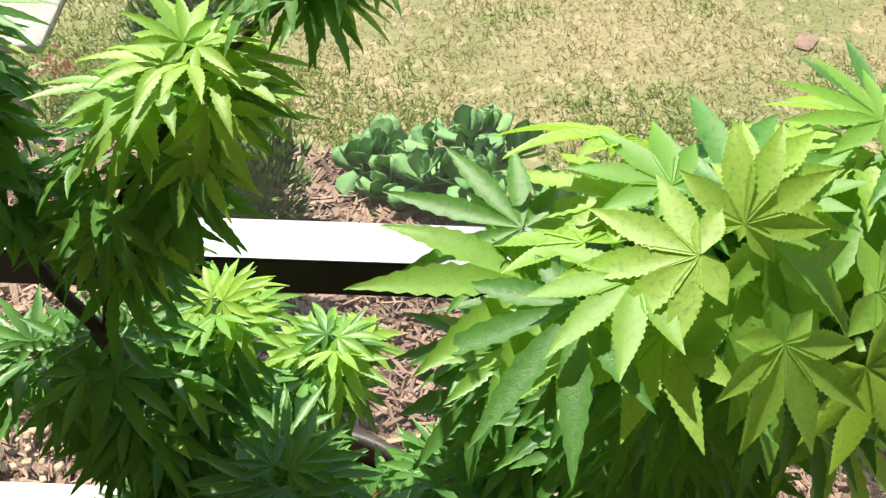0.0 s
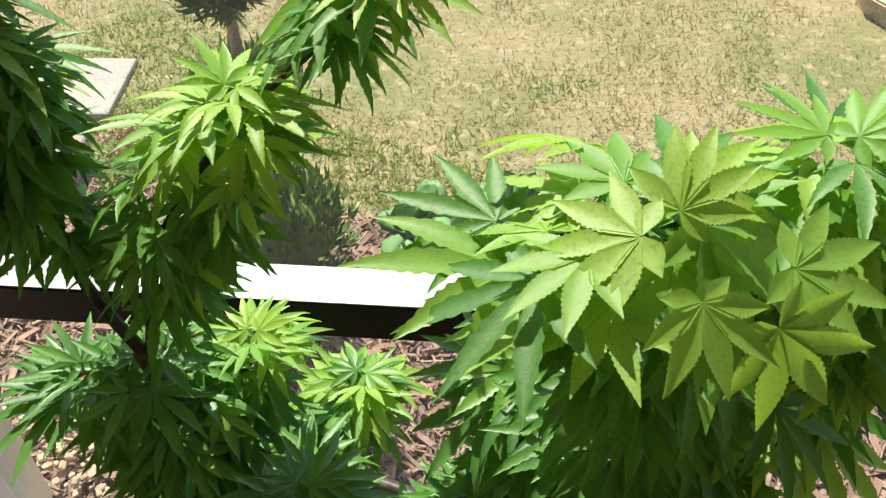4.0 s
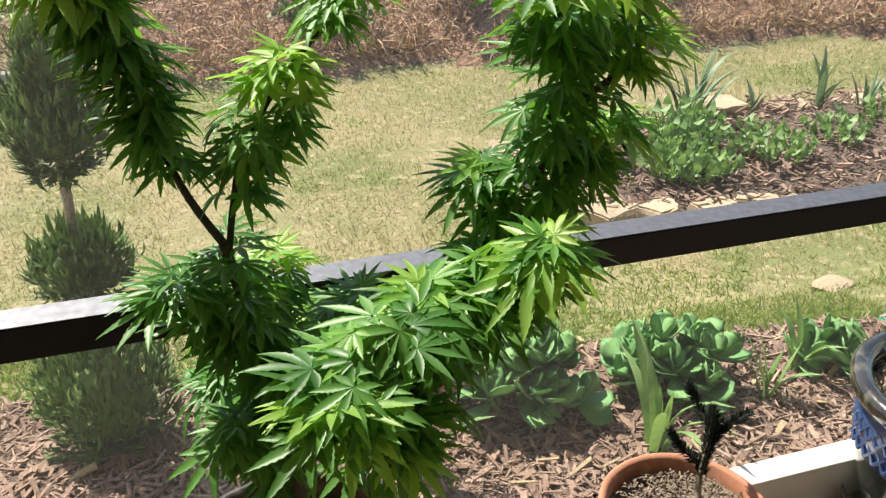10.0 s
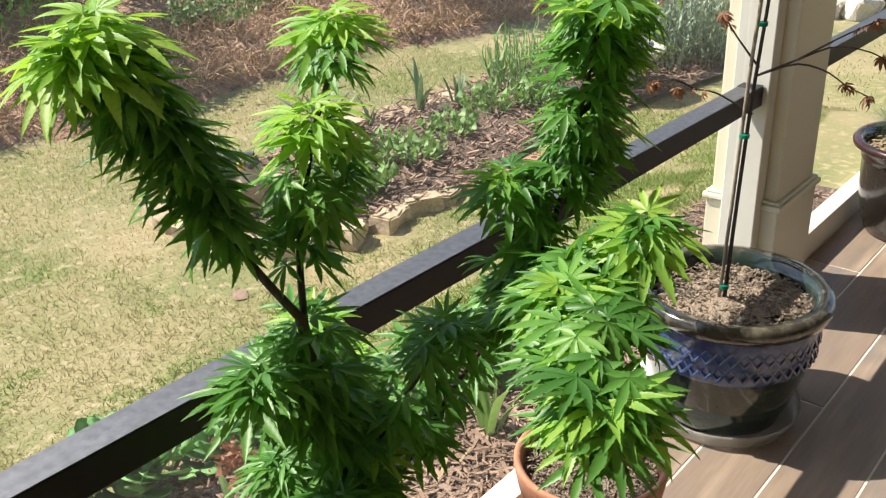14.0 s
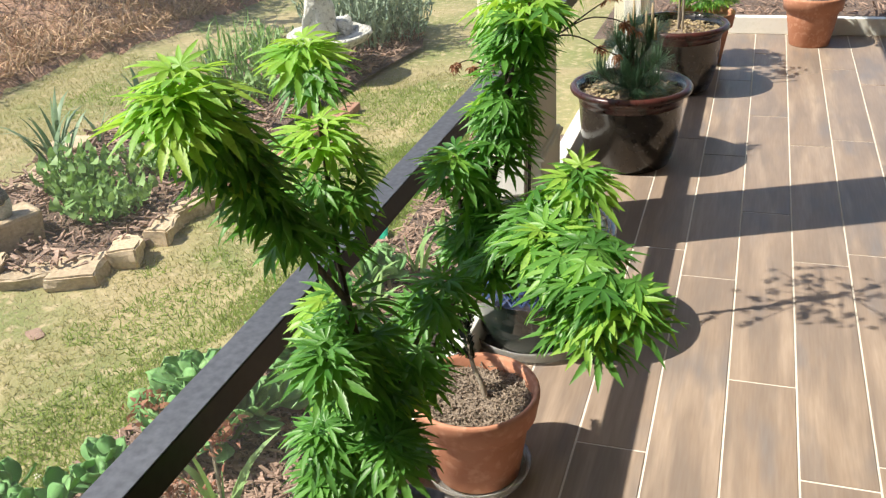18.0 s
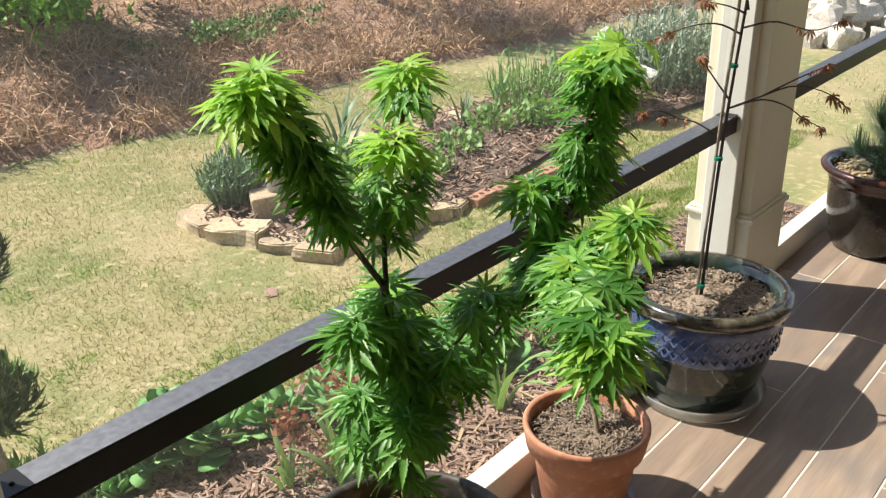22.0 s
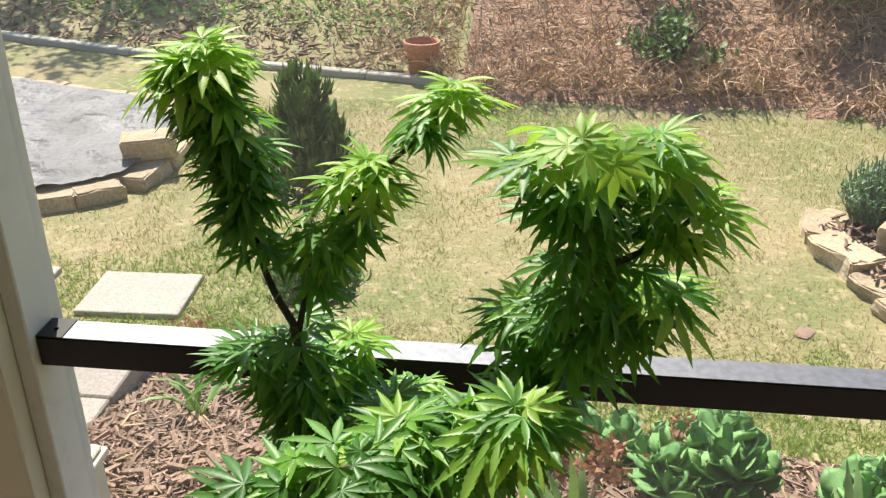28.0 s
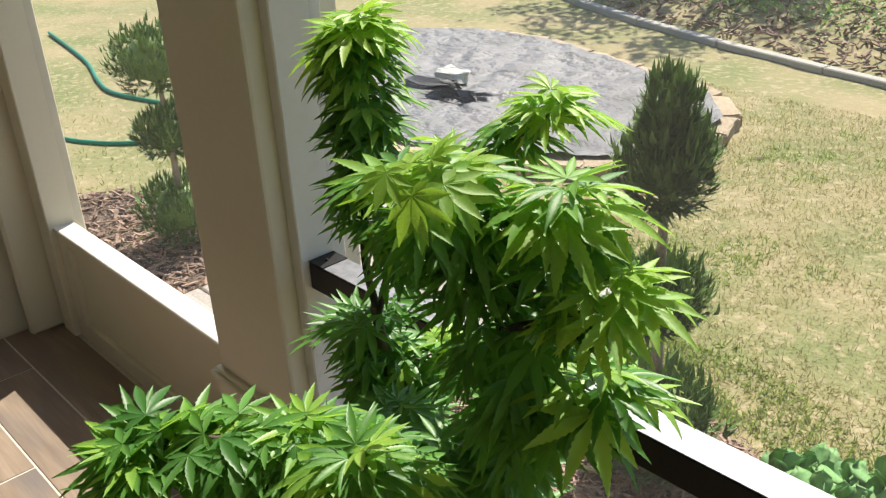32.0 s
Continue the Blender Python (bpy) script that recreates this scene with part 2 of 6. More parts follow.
def rock(rng, sx, sy, sz, rough=0.18, cuts=2, flat=0.0):
    """An angular stone with its foot at z = 0."""
    bm = bmesh.new()
    bmesh.ops.create_cube(bm, size=1.0)
    bmesh.ops.bevel(bm, geom=bm.edges[:], offset=0.16, segments=1, affect="EDGES")
    bmesh.ops.subdivide_edges(bm, edges=bm.edges[:], cuts=cuts - 1, use_grid_fill=True)
    off = Vector((rng.uniform(0, 90), rng.uniform(0, 90), rng.uniform(0, 90)))
    for v in bm.verts:
        n = noise.noise_vector(v.co * 1.5 + off)
        top = flat if v.co.z > 0.3 else 0.0
        v.co += Vector((n.x, n.y, n.z * (1 - top))) * rough
        v.co = Vector((v.co.x * sx, v.co.y * sy, (v.co.z + 0.5) * sz))
    return bm


def grid_sheet(x0, x1, y0, y1, nx, ny, height):
    bm = bmesh.new()
    vs = [[bm.verts.new((x, y, height(x, y))) for x in (x0 + (x1 - x0) * i / nx for i in range(nx + 1))] for y in (y0 + (y1 - y0) * j / ny for j in range(ny + 1))]
    for j in range(ny):
        for i in range(nx):
            bm.faces.new((vs[j][i], vs[j][i + 1], vs[j + 1][i + 1], vs[j + 1][i]))
    return bm


def scatter(name, shapes, places, material, parent=None, label="", category="", kind="stuff", smooth=True):
    """Many small pieces in one mesh. shapes: (verts, faces) templates; places: (template index, 4x4 array)."""
    verts, faces, n = [], [], 0
    for k, m in places:
        tv, tf = shapes[k]
        v = tv @ m[:3, :3].T + m[:3, 3]
        verts.append(v)
        faces.extend([tuple(i + n for i in f) for f in tf])
        n += len(tv)
    me = bpy.data.meshes.new(name)
    me.from_pydata(np.concatenate(verts).tolist(), [], faces)
    me.polygons.foreach_set("use_smooth", [smooth] * len(me.polygons))
    me.materials.append(material)
    ob = new(name, me)
    ob.parent = parent
    return tagged(ob, label, category, "", kind)


def placed(x, y, z, rx=0.0, ry=0.0, rz=0.0, s=1.0):
    return np.array(Matrix.LocRotScale((x, y, z), Euler((rx, ry, rz)), (s, s, s) if isinstance(s, (int, float)) else s))


def arrays(bm):
    v = np.array([p.co[:] for p in bm.verts])
    f = [tuple(q.index for q in poly.verts) for poly in bm.faces] if not bm.verts.index_update() else []
    bm.free()
    return v, f


def blade_shape(width, bend, sections=3):
    """A grass blade 1 m long, standing on the origin, bending along +y."""
    v, f = [], []
    for i in range(sections + 1):
        u = i / sections
        w = width * (1 - u) ** 0.7 if i < sections else 0.0
        y, z = math.sin(bend * u) * u, math.cos(bend * u) * u
        if i < sections:
            v += [(-w / 2, y, z), (w / 2, y, z)]
        else:
            v.append((0, y, z))
    for i in range(sections - 1):
        f.append((2 * i, 2 * i + 1, 2 * i + 3, 2 * i + 2))
    f.append((2 * sections - 2, 2 * sections - 1, 2 * sections))
    return np.array(v), f


# ---- the lie of the land ----
LAWN = -0.18
BANK_Y = 5.25


def smooth_step(a, b, v):
    u = min(1.0, max(0.0, (v - a) / (b - a)))
    return u * u * (3 - 2 * u)


def kerb_line(x):
    return 5.66 + 0.2 * (-0.45 - x) + 0.035 * max(0.0, -x - 2.2) ** 2


def bank_foot(x):
    if x < -0.45:
        return kerb_line(x) + 0.05
    return BANK_Y + 0.10 * math.sin(x * 1.7) + 0.06 * math.sin(x * 4.1 + 1) - 0.12 * max(0.0, x - 3.5)


def ground(x, y):
    z = LAWN + 0.015 * noise.noise((x * 0.7, y * 0.7, 3.0))
    bed = smooth_step(1.95, 1.25, y) * smooth_step(-1.38, -1.27, x) * smooth_step(5.4, 4.6, x) if y < 2.2 else 0.0
    z += bed * (0.14 + 0.02 * noise.noise((x * 3, y * 3, 0.0)))
    z += 0.30 * max(0.0, y - bank_foot(x) + 0.1) * (1.0 if x > -0.5 else 0.75) * smooth_step(15, 9, x) if y > 4.0 else 0.0
    return z


# ---- large structure ----
def lawn_ground():
    bm = grid_sheet(-9, 13, 0.72, 16, 110, 90, ground)
    ob = obj("ground", bm, M_LAWNSOIL, smooth=True)
    tagged(ob, "dry patchy lawn of straw-coloured and green grass", "lawn", "", "structure")
    far = grid_sheet(-80, 80, -60, 140, 8, 8, lambda x, y: -0.6 + (3.0 if y > 15.9 else 0.0))
    o2 = obj("ground", far, M_LAWNSOIL)
    tagged(o2, "dry grassy land beyond the garden", "ground", "", "structure")


lawn_ground()


def porch():
    slab = obj("floor", box(-2.6, 5.74, -2.4, 0.70, -0.20, -0.0025), M_GROUT)
    tagged(slab, "porch floor of wood-look tiles with pale grout", "floor", "", "structure")
    wall = obj("wall_house", box(-2.75, 5.88, -2.6, -2.4, -0.2, 2.75), M_SIDING)
    tagged(wall, "plain taupe house wall closing the porch", "wall", "", "structure")
    ceil = obj("ceiling", box(-2.75, 5.88, -2.4, 0.84, 2.65, 2.75), M_WHITE)
    tagged(ceil, "white painted porch ceiling", "ceiling", "", "structure")
    beam = obj("header_beam", box(-2.6, 5.74, 0.56, 0.755, 2.46, 2.65, 0.006), M_PAINT)
    tagged(beam, "cream painted header beam over the porch openings", "beam", "", "structure")
    return slab


FLOOR = porch()


def column(name, x0, x1, label):
    """Square porch column: shaft with an edge groove, plinth with a trim band, screen jambs beside it."""
    ob = base(name, ((x0 + x1) / 2, 0.685, 0), label, "column", "porch columns", "structure")
    h = (x1 - x0) / 2
    part("shaft", box(-h, h, -0.115, 0.115, 0.43, 2.46, 0.008, 2), M_PAINT, ob)
    part("plinth", box(-h - 0.012, h + 0.012, -0.127, 0.127, 0, 0.402, 0.004), M_PAINT, ob)
    bm = box(-h - 0.024, h + 0.024, -0.139, 0.139, 0.402, 0.422, 0.006, 2)
    box(-h - 0.014, h + 0.014, -0.129, 0.129, 0.422, 0.434, 0.004, 1, bm)
    part("trim_band", bm, M_PAINT, ob)
    return ob


column("column_left", -1.19, -0.86, "cream painted square porch column with a plinth and trim band")
column("column_right", 1.965, 2.29, "cream painted square porch column with a plinth and trim band")
column("column_end", 5.58, 5.86, "cream painted square column at the porch's far end")


def jamb(x0, x1):
    ob = obj("screen_jamb", box(x0, x1, 0.615, 0.735, 0.0, 2.46, 0.003), M_WHITE)
    tagged(ob, "off-white painted screen frame upright beside a column", "frame", "screen frame uprights", "structure")


jamb(-0.86, -0.825)
jamb(1.90, 1.965)
jamb(2.29, 2.34)
jamb(5.53, 5.58)
jamb(-1.25, -1.19)


def rail(x0, x1):
    """Dark metal chair rail: hollow bar, with an end clip and its screw, and a paler strip added for the sheen on top.
    """
    ob = base("chair_rail", ((x0 + x1) / 2, 0.665, 0.80), "dark bronze metal rail across the screened opening", "rail", "porch rails")
    h = (x1 - x0) / 2
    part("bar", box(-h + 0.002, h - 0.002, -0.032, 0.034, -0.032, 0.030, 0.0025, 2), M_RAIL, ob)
    # Added strip: puts the top's bright sheen into a lighter material than the bar.
    part("cap_strip", box(-h + 0.003, h - 0.003, -0.0305, 0.0325, 0.0303, 0.0318, 0.0006), M_RAILSHEEN, ob, "thin paler strip added for the sheen on the rail's top")
    for s in (-1, 1):
        clip = part("end_clip", box(s * (h - 0.028) - 0.026, s * (h - 0.028) + 0.026, -0.0325, 0.0345, 0.0320, 0.0338, 0.0006), M_RAIL, ob, "thin dark metal end clip")
        bm = lathe([(0.0045, 0.0), (0.0045, 0.002), (0.003, 0.004), (0.0, 0.0043)], 14)
        screw = part("screw", bm, M_RAIL, clip, "small black screw head", True)
        screw.location = (s * (h - 0.03), -0.004, 0.0338)
    return ob


rail(-0.825, 1.90)
rail(2.34, 5.53)


def sills():
    for x0, x1 in ((-0.825, 1.90), (2.34, 5.53)):
        ob = base("sill", ((x0 + x1) / 2, 0.65, 0), "cream painted timber sill along the porch edge", "sill", "porch sills", "structure")
        h = (x1 - x0) / 2
        part("board", box(-h, h, -0.035, 0.035, 0.0, 0.118, 0.004, 2), M_WHITE, ob)
    ob = base("sill", (5.66, -0.9, 0), "cream painted timber sill across the porch's far end", "sill", "porch sills", "structure")
    part("board", box(-0.035, 0.035, -1.4, 1.42, 0.0, 0.118, 0.004, 2), M_WHITE, ob)


sills()


def kick_panel():
    """Low screen-door-like panel in the bay beside the column, and the frame it meets."""
    ob = base("kick_panel", (-1.80, 0.655, 0), "cream painted low panel with a recessed field and pale cap", "panel", "", "structure")
    part("field", box(-0.52, 0.55, -0.008, 0.012, 0.07, 0.41), M_PAINT, ob)
    part("bottom_rail", box(-0.60, 0.55, -0.026, 0.026, 0.0, 0.072, 0.003), M_PAINT, ob)
    part("top_rail", box(-0.60, 0.55, -0.026, 0.026, 0.383, 0.420, 0.003), M_PAINT, ob)
    part("cap", box(-0.60, 0.55, -0.034, 0.040, 0.420, 0.436, 0.003), M_WHITE, ob, "sunlit white cap")
    part("stile", box(-0.60, -0.52, -0.027, 0.027, 0.0, 0.419, 0.003), M_PAINT, ob)
    fr = base("frame_post", (-2.45, 0.655, 0), "cream painted corner frame of the screened porch", "frame", "", "structure")
    part("upright", box(-0.045, 0.05, -0.05, 0.08, 0.0, 2.46, 0.004), M_PAINT, fr)
    part("reveal", box(-0.075, -0.047, -0.035, 0.08, 0.0, 2.46, 0.003), M_PAINT, fr)
    part("backing_board", box(-0.30, -0.078, -0.02, 0.08, 0.0, 2.46, 0.004), M_PAINT, fr)
    part("plinth_block", box(-0.115, -0.076, -0.16, -0.022, 0.0, 2.46, 0.01), M_PAINT, fr)
    end = obj("wall_end", box(-2.75, -2.62, -2.4, 0.62, -0.2, 2.65), M_PAINT)
    tagged(end, "cream painted end wall of the porch", "wall", "", "structure")


kick_panel()


def screen_mat():
    """Charcoal insect mesh too fine to resolve: open between the strands, which scatter the light that falls on them."""
    m, t, p, nodes, links = node_mat("insect_mesh")
    strand = nodes.new("ShaderNodeMixShader")
    strand.inputs[0].default_value = 0.55
    dif, tra, clear = nodes.new("ShaderNodeBsdfDiffuse"), nodes.new("ShaderNodeBsdfTranslucent"), nodes.new("ShaderNodeBsdfTransparent")
    for n in (dif, tra):
        n.inputs[0].default_value = (0.155, 0.15, 0.14, 1)
    links.new(dif.outputs[0], strand.inputs[1])
    links.new(tra.outputs[0], strand.inputs[2])
    weave = nodes.new("ShaderNodeMapRange")
    weave.inputs[3].default_value, weave.inputs[4].default_value = 0.12, 0.17
    links.new(noisy(t, 2.2, 2.0), weave.inputs[0])
    mx = nodes.new("ShaderNodeMixShader")
    links.new(weave.outputs[0], mx.inputs[0])
    links.new(clear.outputs[0], mx.inputs[1])
    links.new(strand.outputs[0], mx.inputs[2])
    links.new(mx.outputs[0], nodes["Material Output"].inputs[0])
    return m


def insect_screens():
    m = screen_mat()
    for x0, x1, z0 in ((-0.823, 1.898, 0.12), (2.342, 5.528, 0.12), (-2.398, -1.252, 0.438)):
        bm = bmesh.new()
        bm.faces.new([bm.verts.new(v) for v in ((x0, 0.704, z0), (x1, 0.704, z0), (x1, 0.704, 2.458), (x0, 0.704, 2.458))])
        ob = obj("insect_screen", bm, m)
        tagged(ob, "fine grey insect mesh stretched across the porch opening", "screen", "porch screens", "structure")


insect_screens()


# ---- pots ----
def shell_pot(name, at, profile_out, wall, soil_z, material, soil_mat, label, category="plant pot", turn=0.0, soil_label="dry crumbly soil", steps=48):
    """A hollow pot: outside profile up to the rim, the inside going down, a soil disc with crumbs."""
    ob = base(name, at, label, category, "potted plants on the porch", "", turn)
    r_top, z_top = profile_out[-1]
    inner = [(r_top - wall * 0.4, z_top + 0.003), (r_top - wall, z_top - 0.004), (r_top - wall - 0.004, z_top - 0.04), (r_top - wall - 0.02, soil_z - 0.04)]
    part("body", lathe(profile_out + inner, steps, 0.006), material, ob, "", True)
    rng = random.Random(name + str(at))
    rs = r_top - wall - 0.004
    bm = bmesh.new()
    rings = [[bm.verts.new((0, 0, soil_z + 0.012))]]
    for k in range(1, 7):
        r = rs * k / 6
        rings.append([bm.verts.new((r * math.cos(a), r * math.sin(a), soil_z + 0.016 * noise.noise((r * 20 * math.cos(a), r * 20 * math.sin(a), at[0] * 9)) + 0.008 * (1 - k / 6))) for a in (2 * math.pi * i / 28 for i in range(28))])
    for i in range(28):
        bm.faces.new((rings[0][0], rings[1][i], rings[1][(i + 1) % 28]))
        for a, b in zip(rings[1:], rings[2:]):
            bm.faces.new((a[i], b[i], b[(i + 1) % 28], a[(i + 1) % 28]))
    soil = part("soil", bm, soil_mat, ob, soil_label, True)
    return ob, soil, rs, rng


def crumbs(soil, rs, soil_z, rng, count, size, material, long=2.0, label="loose crumbs of soil"):
    """Loose bits lying on the soil."""
    shapes = []
    for k in range(4):
        bm = rock(rng, long, 1.0, 0.6, 0.25, 2)
        shapes.append(arrays(bm))
    places = []
    for _ in range(count):
        r, a = rs * 0.97 * math.sqrt(rng.random()), rng.uniform(0, 6.28)
        places.append((rng.randrange(4), placed(r * math.cos(a), r * math.sin(a), soil_z + rng.uniform(0.0, 0.014), rng.uniform(-0.5, 0.5), rng.uniform(-0.5, 0.5), rng.uniform(0, 6.28), size * rng.uniform(0.5, 1.4))))
    scatter("crumbs", shapes, places, material, soil, label, "", "stuff", False)


# ---- maple leaves ----
LOBES = ((0, 1.0), (34, 0.93), (-34, 0.93), (70, 0.74), (-70, 0.74), (112, 0.42), (-112, 0.42))


LOBE_SHAPE = ((0.0, 0.15), (0.16, 0.52), (0.32, 0.93), (0.45, 1.0), (0.58, 0.90), (0.72, 0.62), (0.84, 0.34), (0.93, 0.14), (1.0, 0.0))


def lobe_width(u):
    """Half-width of a lobe along its length: joined to its neighbours at first, then oblong, with a long drawn-out tip."""
    for (a, wa), (b, wb) in zip(LOBE_SHAPE, LOBE_SHAPE[1:]):
        if u <= b:
            return wa + (wb - wa) * (u - a) / (b - a)
    return 0.0


def maple_leaf(droop, fold, seed, stations=7, width=0.083, teeth=0.12):
    """A palmate leaf, about 1 from hub to tip, lobes toothed and drooping, lying along +y."""
    rng = random.Random(seed)
    bm = bmesh.new()
    hub = bm.verts.new((0, 0, 0))
    for deg, length in LOBES:
        a = radians(deg + rng.uniform(-4, 4))
        length *= rng.uniform(0.92, 1.06)
        wide = width * (0.72 + 0.38 * length) * rng.uniform(0.9, 1.1)
        side_bend = rng.uniform(-0.06, 0.06)
        lobe_droop = droop * rng.uniform(0.8, 1.25)
        last = None
        for i in range(1, stations + 1):
            u = i / stations
            w = wide * lobe_width(u) if i < stations else 0.0
            tooth = 1.0 + ((teeth if i % 2 else -0.85 * teeth) if u > 0.3 else 0.0)
            reach = length * u
            ang = lobe_droop * u
            y = reach * (math.sin(ang) / ang if ang > 1e-3 else 1.0)
            z = -reach * ((1 - math.cos(ang)) / ang if ang > 1e-3 else 0.0)
            x = side_bend * u * u
            mid = Vector((x, y, z - fold * w * 0.5))

            def turned(p):
                return Vector((p.x * math.cos(a) + p.y * math.sin(a), -p.x * math.sin(a) + p.y * math.cos(a), p.z))
            if i < stations:
                row = (bm.verts.new(turned(mid + Vector((-w * tooth, 0.02 * length, fold * w)))), bm.verts.new(turned(mid)), bm.verts.new(turned(mid + Vector((w * tooth, 0.02 * length, fold * w)))))
            else:
                row = (bm.verts.new(turned(mid)),)
            if last is None:
                bm.faces.new((hub, row[0], row[1]))
                bm.faces.new((hub, row[1], row[2]))
            elif len(row) == 3:
                bm.faces.new((last[0], row[0], row[1], last[1]))
                bm.faces.new((last[1], row[1], row[2], last[2]))
            else:
                bm.faces.new((last[0], row[0], last[1]))
                bm.faces.new((last[1], row[0], last[2]))
            last = row
    return bm


def leaf_meshes(name, material, count, droops, stations, width=0.083, fold=0.42, teeth=0.12):
    out = []
    for k in range(count):
        bm = maple_leaf(droops[k % len(droops)], fold, name + str(k), stations, width, teeth)
        bmesh.ops.recalc_face_normals(bm, faces=bm.faces[:])
        me = bpy.data.meshes.new(name)
        bm.to_mesh(me)
        bm.free()
        for poly in me.polygons:
            poly.use_smooth = True
        me.materials.append(material)
        out.append(me)
    return out


LEAVES_OLD = leaf_meshes("leaf", M_LEAF, 7, (0.2, 0.45, 0.8), 17, 0.078)
LEAVES_NEW = leaf_meshes("young_leaf", M_NEWLITLEAF, 6, (0.2, 0.4, 0.7), 21, 0.09)


LEAVES_TOP = leaf_meshes("broad_leaf", M_NEWLITLEAF, 4, (0.15, 0.4, 0.3), 33, 0.118, 0.3, 0.08)


def leaf_pose(at, out, dip, size, rng, tilt=0.25):
    """A leaf at a place, its tip pointing along out (a flat direction) and dipping by an angle."""
    d = Vector((out.x, out.y, 0)).normalized()
    fwd = Vector((d.x * math.cos(dip), d.y * math.cos(dip), -math.sin(dip)))
    side = fwd.cross(Vector((0, 0, 1)))
    side = side.normalized() if side.length > 1e-3 else Vector((1, 0, 0))
    up = side.cross(fwd)
    m = Matrix((side, fwd, up)).transposed().to_4x4()
    return Matrix.Translation(at) @ m @ Euler((rng.uniform(-tilt, tilt), rng.uniform(-tilt, tilt) * 1.4, rng.uniform(-tilt, tilt) * 1.6)).to_matrix().to_4x4() @ Matrix.Scale(size, 4)


def shoot_leaves(line, r0, r1, per_metre, size, rng, crown=True, young=0.15, start=0.0):
    """Leaves packed round a shoot like shingles, with a rosette of young ones at its tip. Outer and upper ones more
    often take the bright young tone, as painted sunlight. Returns (young?, pose) pairs.
    """
    pts = curve_pts(line, 40)
    lengths = [0.0]
    for a, b in zip(pts, pts[1:]):
        lengths.append(lengths[-1] + (b - a).length)
    total = lengths[-1]
    n = int(total * per_metre)
    out, az = [], rng.uniform(0, 6.28)
    for k in range(n):
        s = start + (1 - start) * (k + rng.random()) / n
        i = min(range(len(pts)), key=lambda j: abs(lengths[j] - s * total))
        az += 2.39996 + rng.uniform(-0.3, 0.3)
        d = Vector((math.cos(az), math.sin(az), 0))
        belly = math.sin(math.pi * min(1, 0.15 + 0.8 * s)) * 0.35 + 0.8
        r = (r0 + (r1 - r0) * s) * belly
        hub = pts[i] + d * r * rng.uniform(0.12, 0.62) + Vector((0, 0, rng.uniform(-0.015, 0.02)))
        if noise.noise((pts[i] + d * 0.05) * 21 + Vector((3, 5, 1))) < -0.13 and s < 0.9:
            continue
        dip = rng.uniform(-0.1, 0.75) if s < 0.8 else rng.uniform(-0.25, 0.5)
        # Bright tone favours outer, upper leaves: sunlit against shaded, put into the colour.
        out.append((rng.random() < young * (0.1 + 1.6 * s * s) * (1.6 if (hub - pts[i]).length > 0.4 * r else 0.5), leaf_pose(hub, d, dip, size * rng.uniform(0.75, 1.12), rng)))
    if crown:
        for k in range(13):
            a = k * 2.39996 + rng.uniform(-0.3, 0.3)
            d = Vector((math.cos(a), math.sin(a), 0))
            low = k / 12
            hub = pts[-1] + d * (0.006 + 0.034 * low) + Vector((0, 0, 0.030 - 0.03 * low))
            out.append((young > 0.07 and rng.random() < 0.35 + young * 2.2, leaf_pose(hub, d, -0.5 + 0.95 * low, size * rng.uniform(0.8, 1.12) * (0.75 + 0.42 * low), rng, 0.2)))
    return out


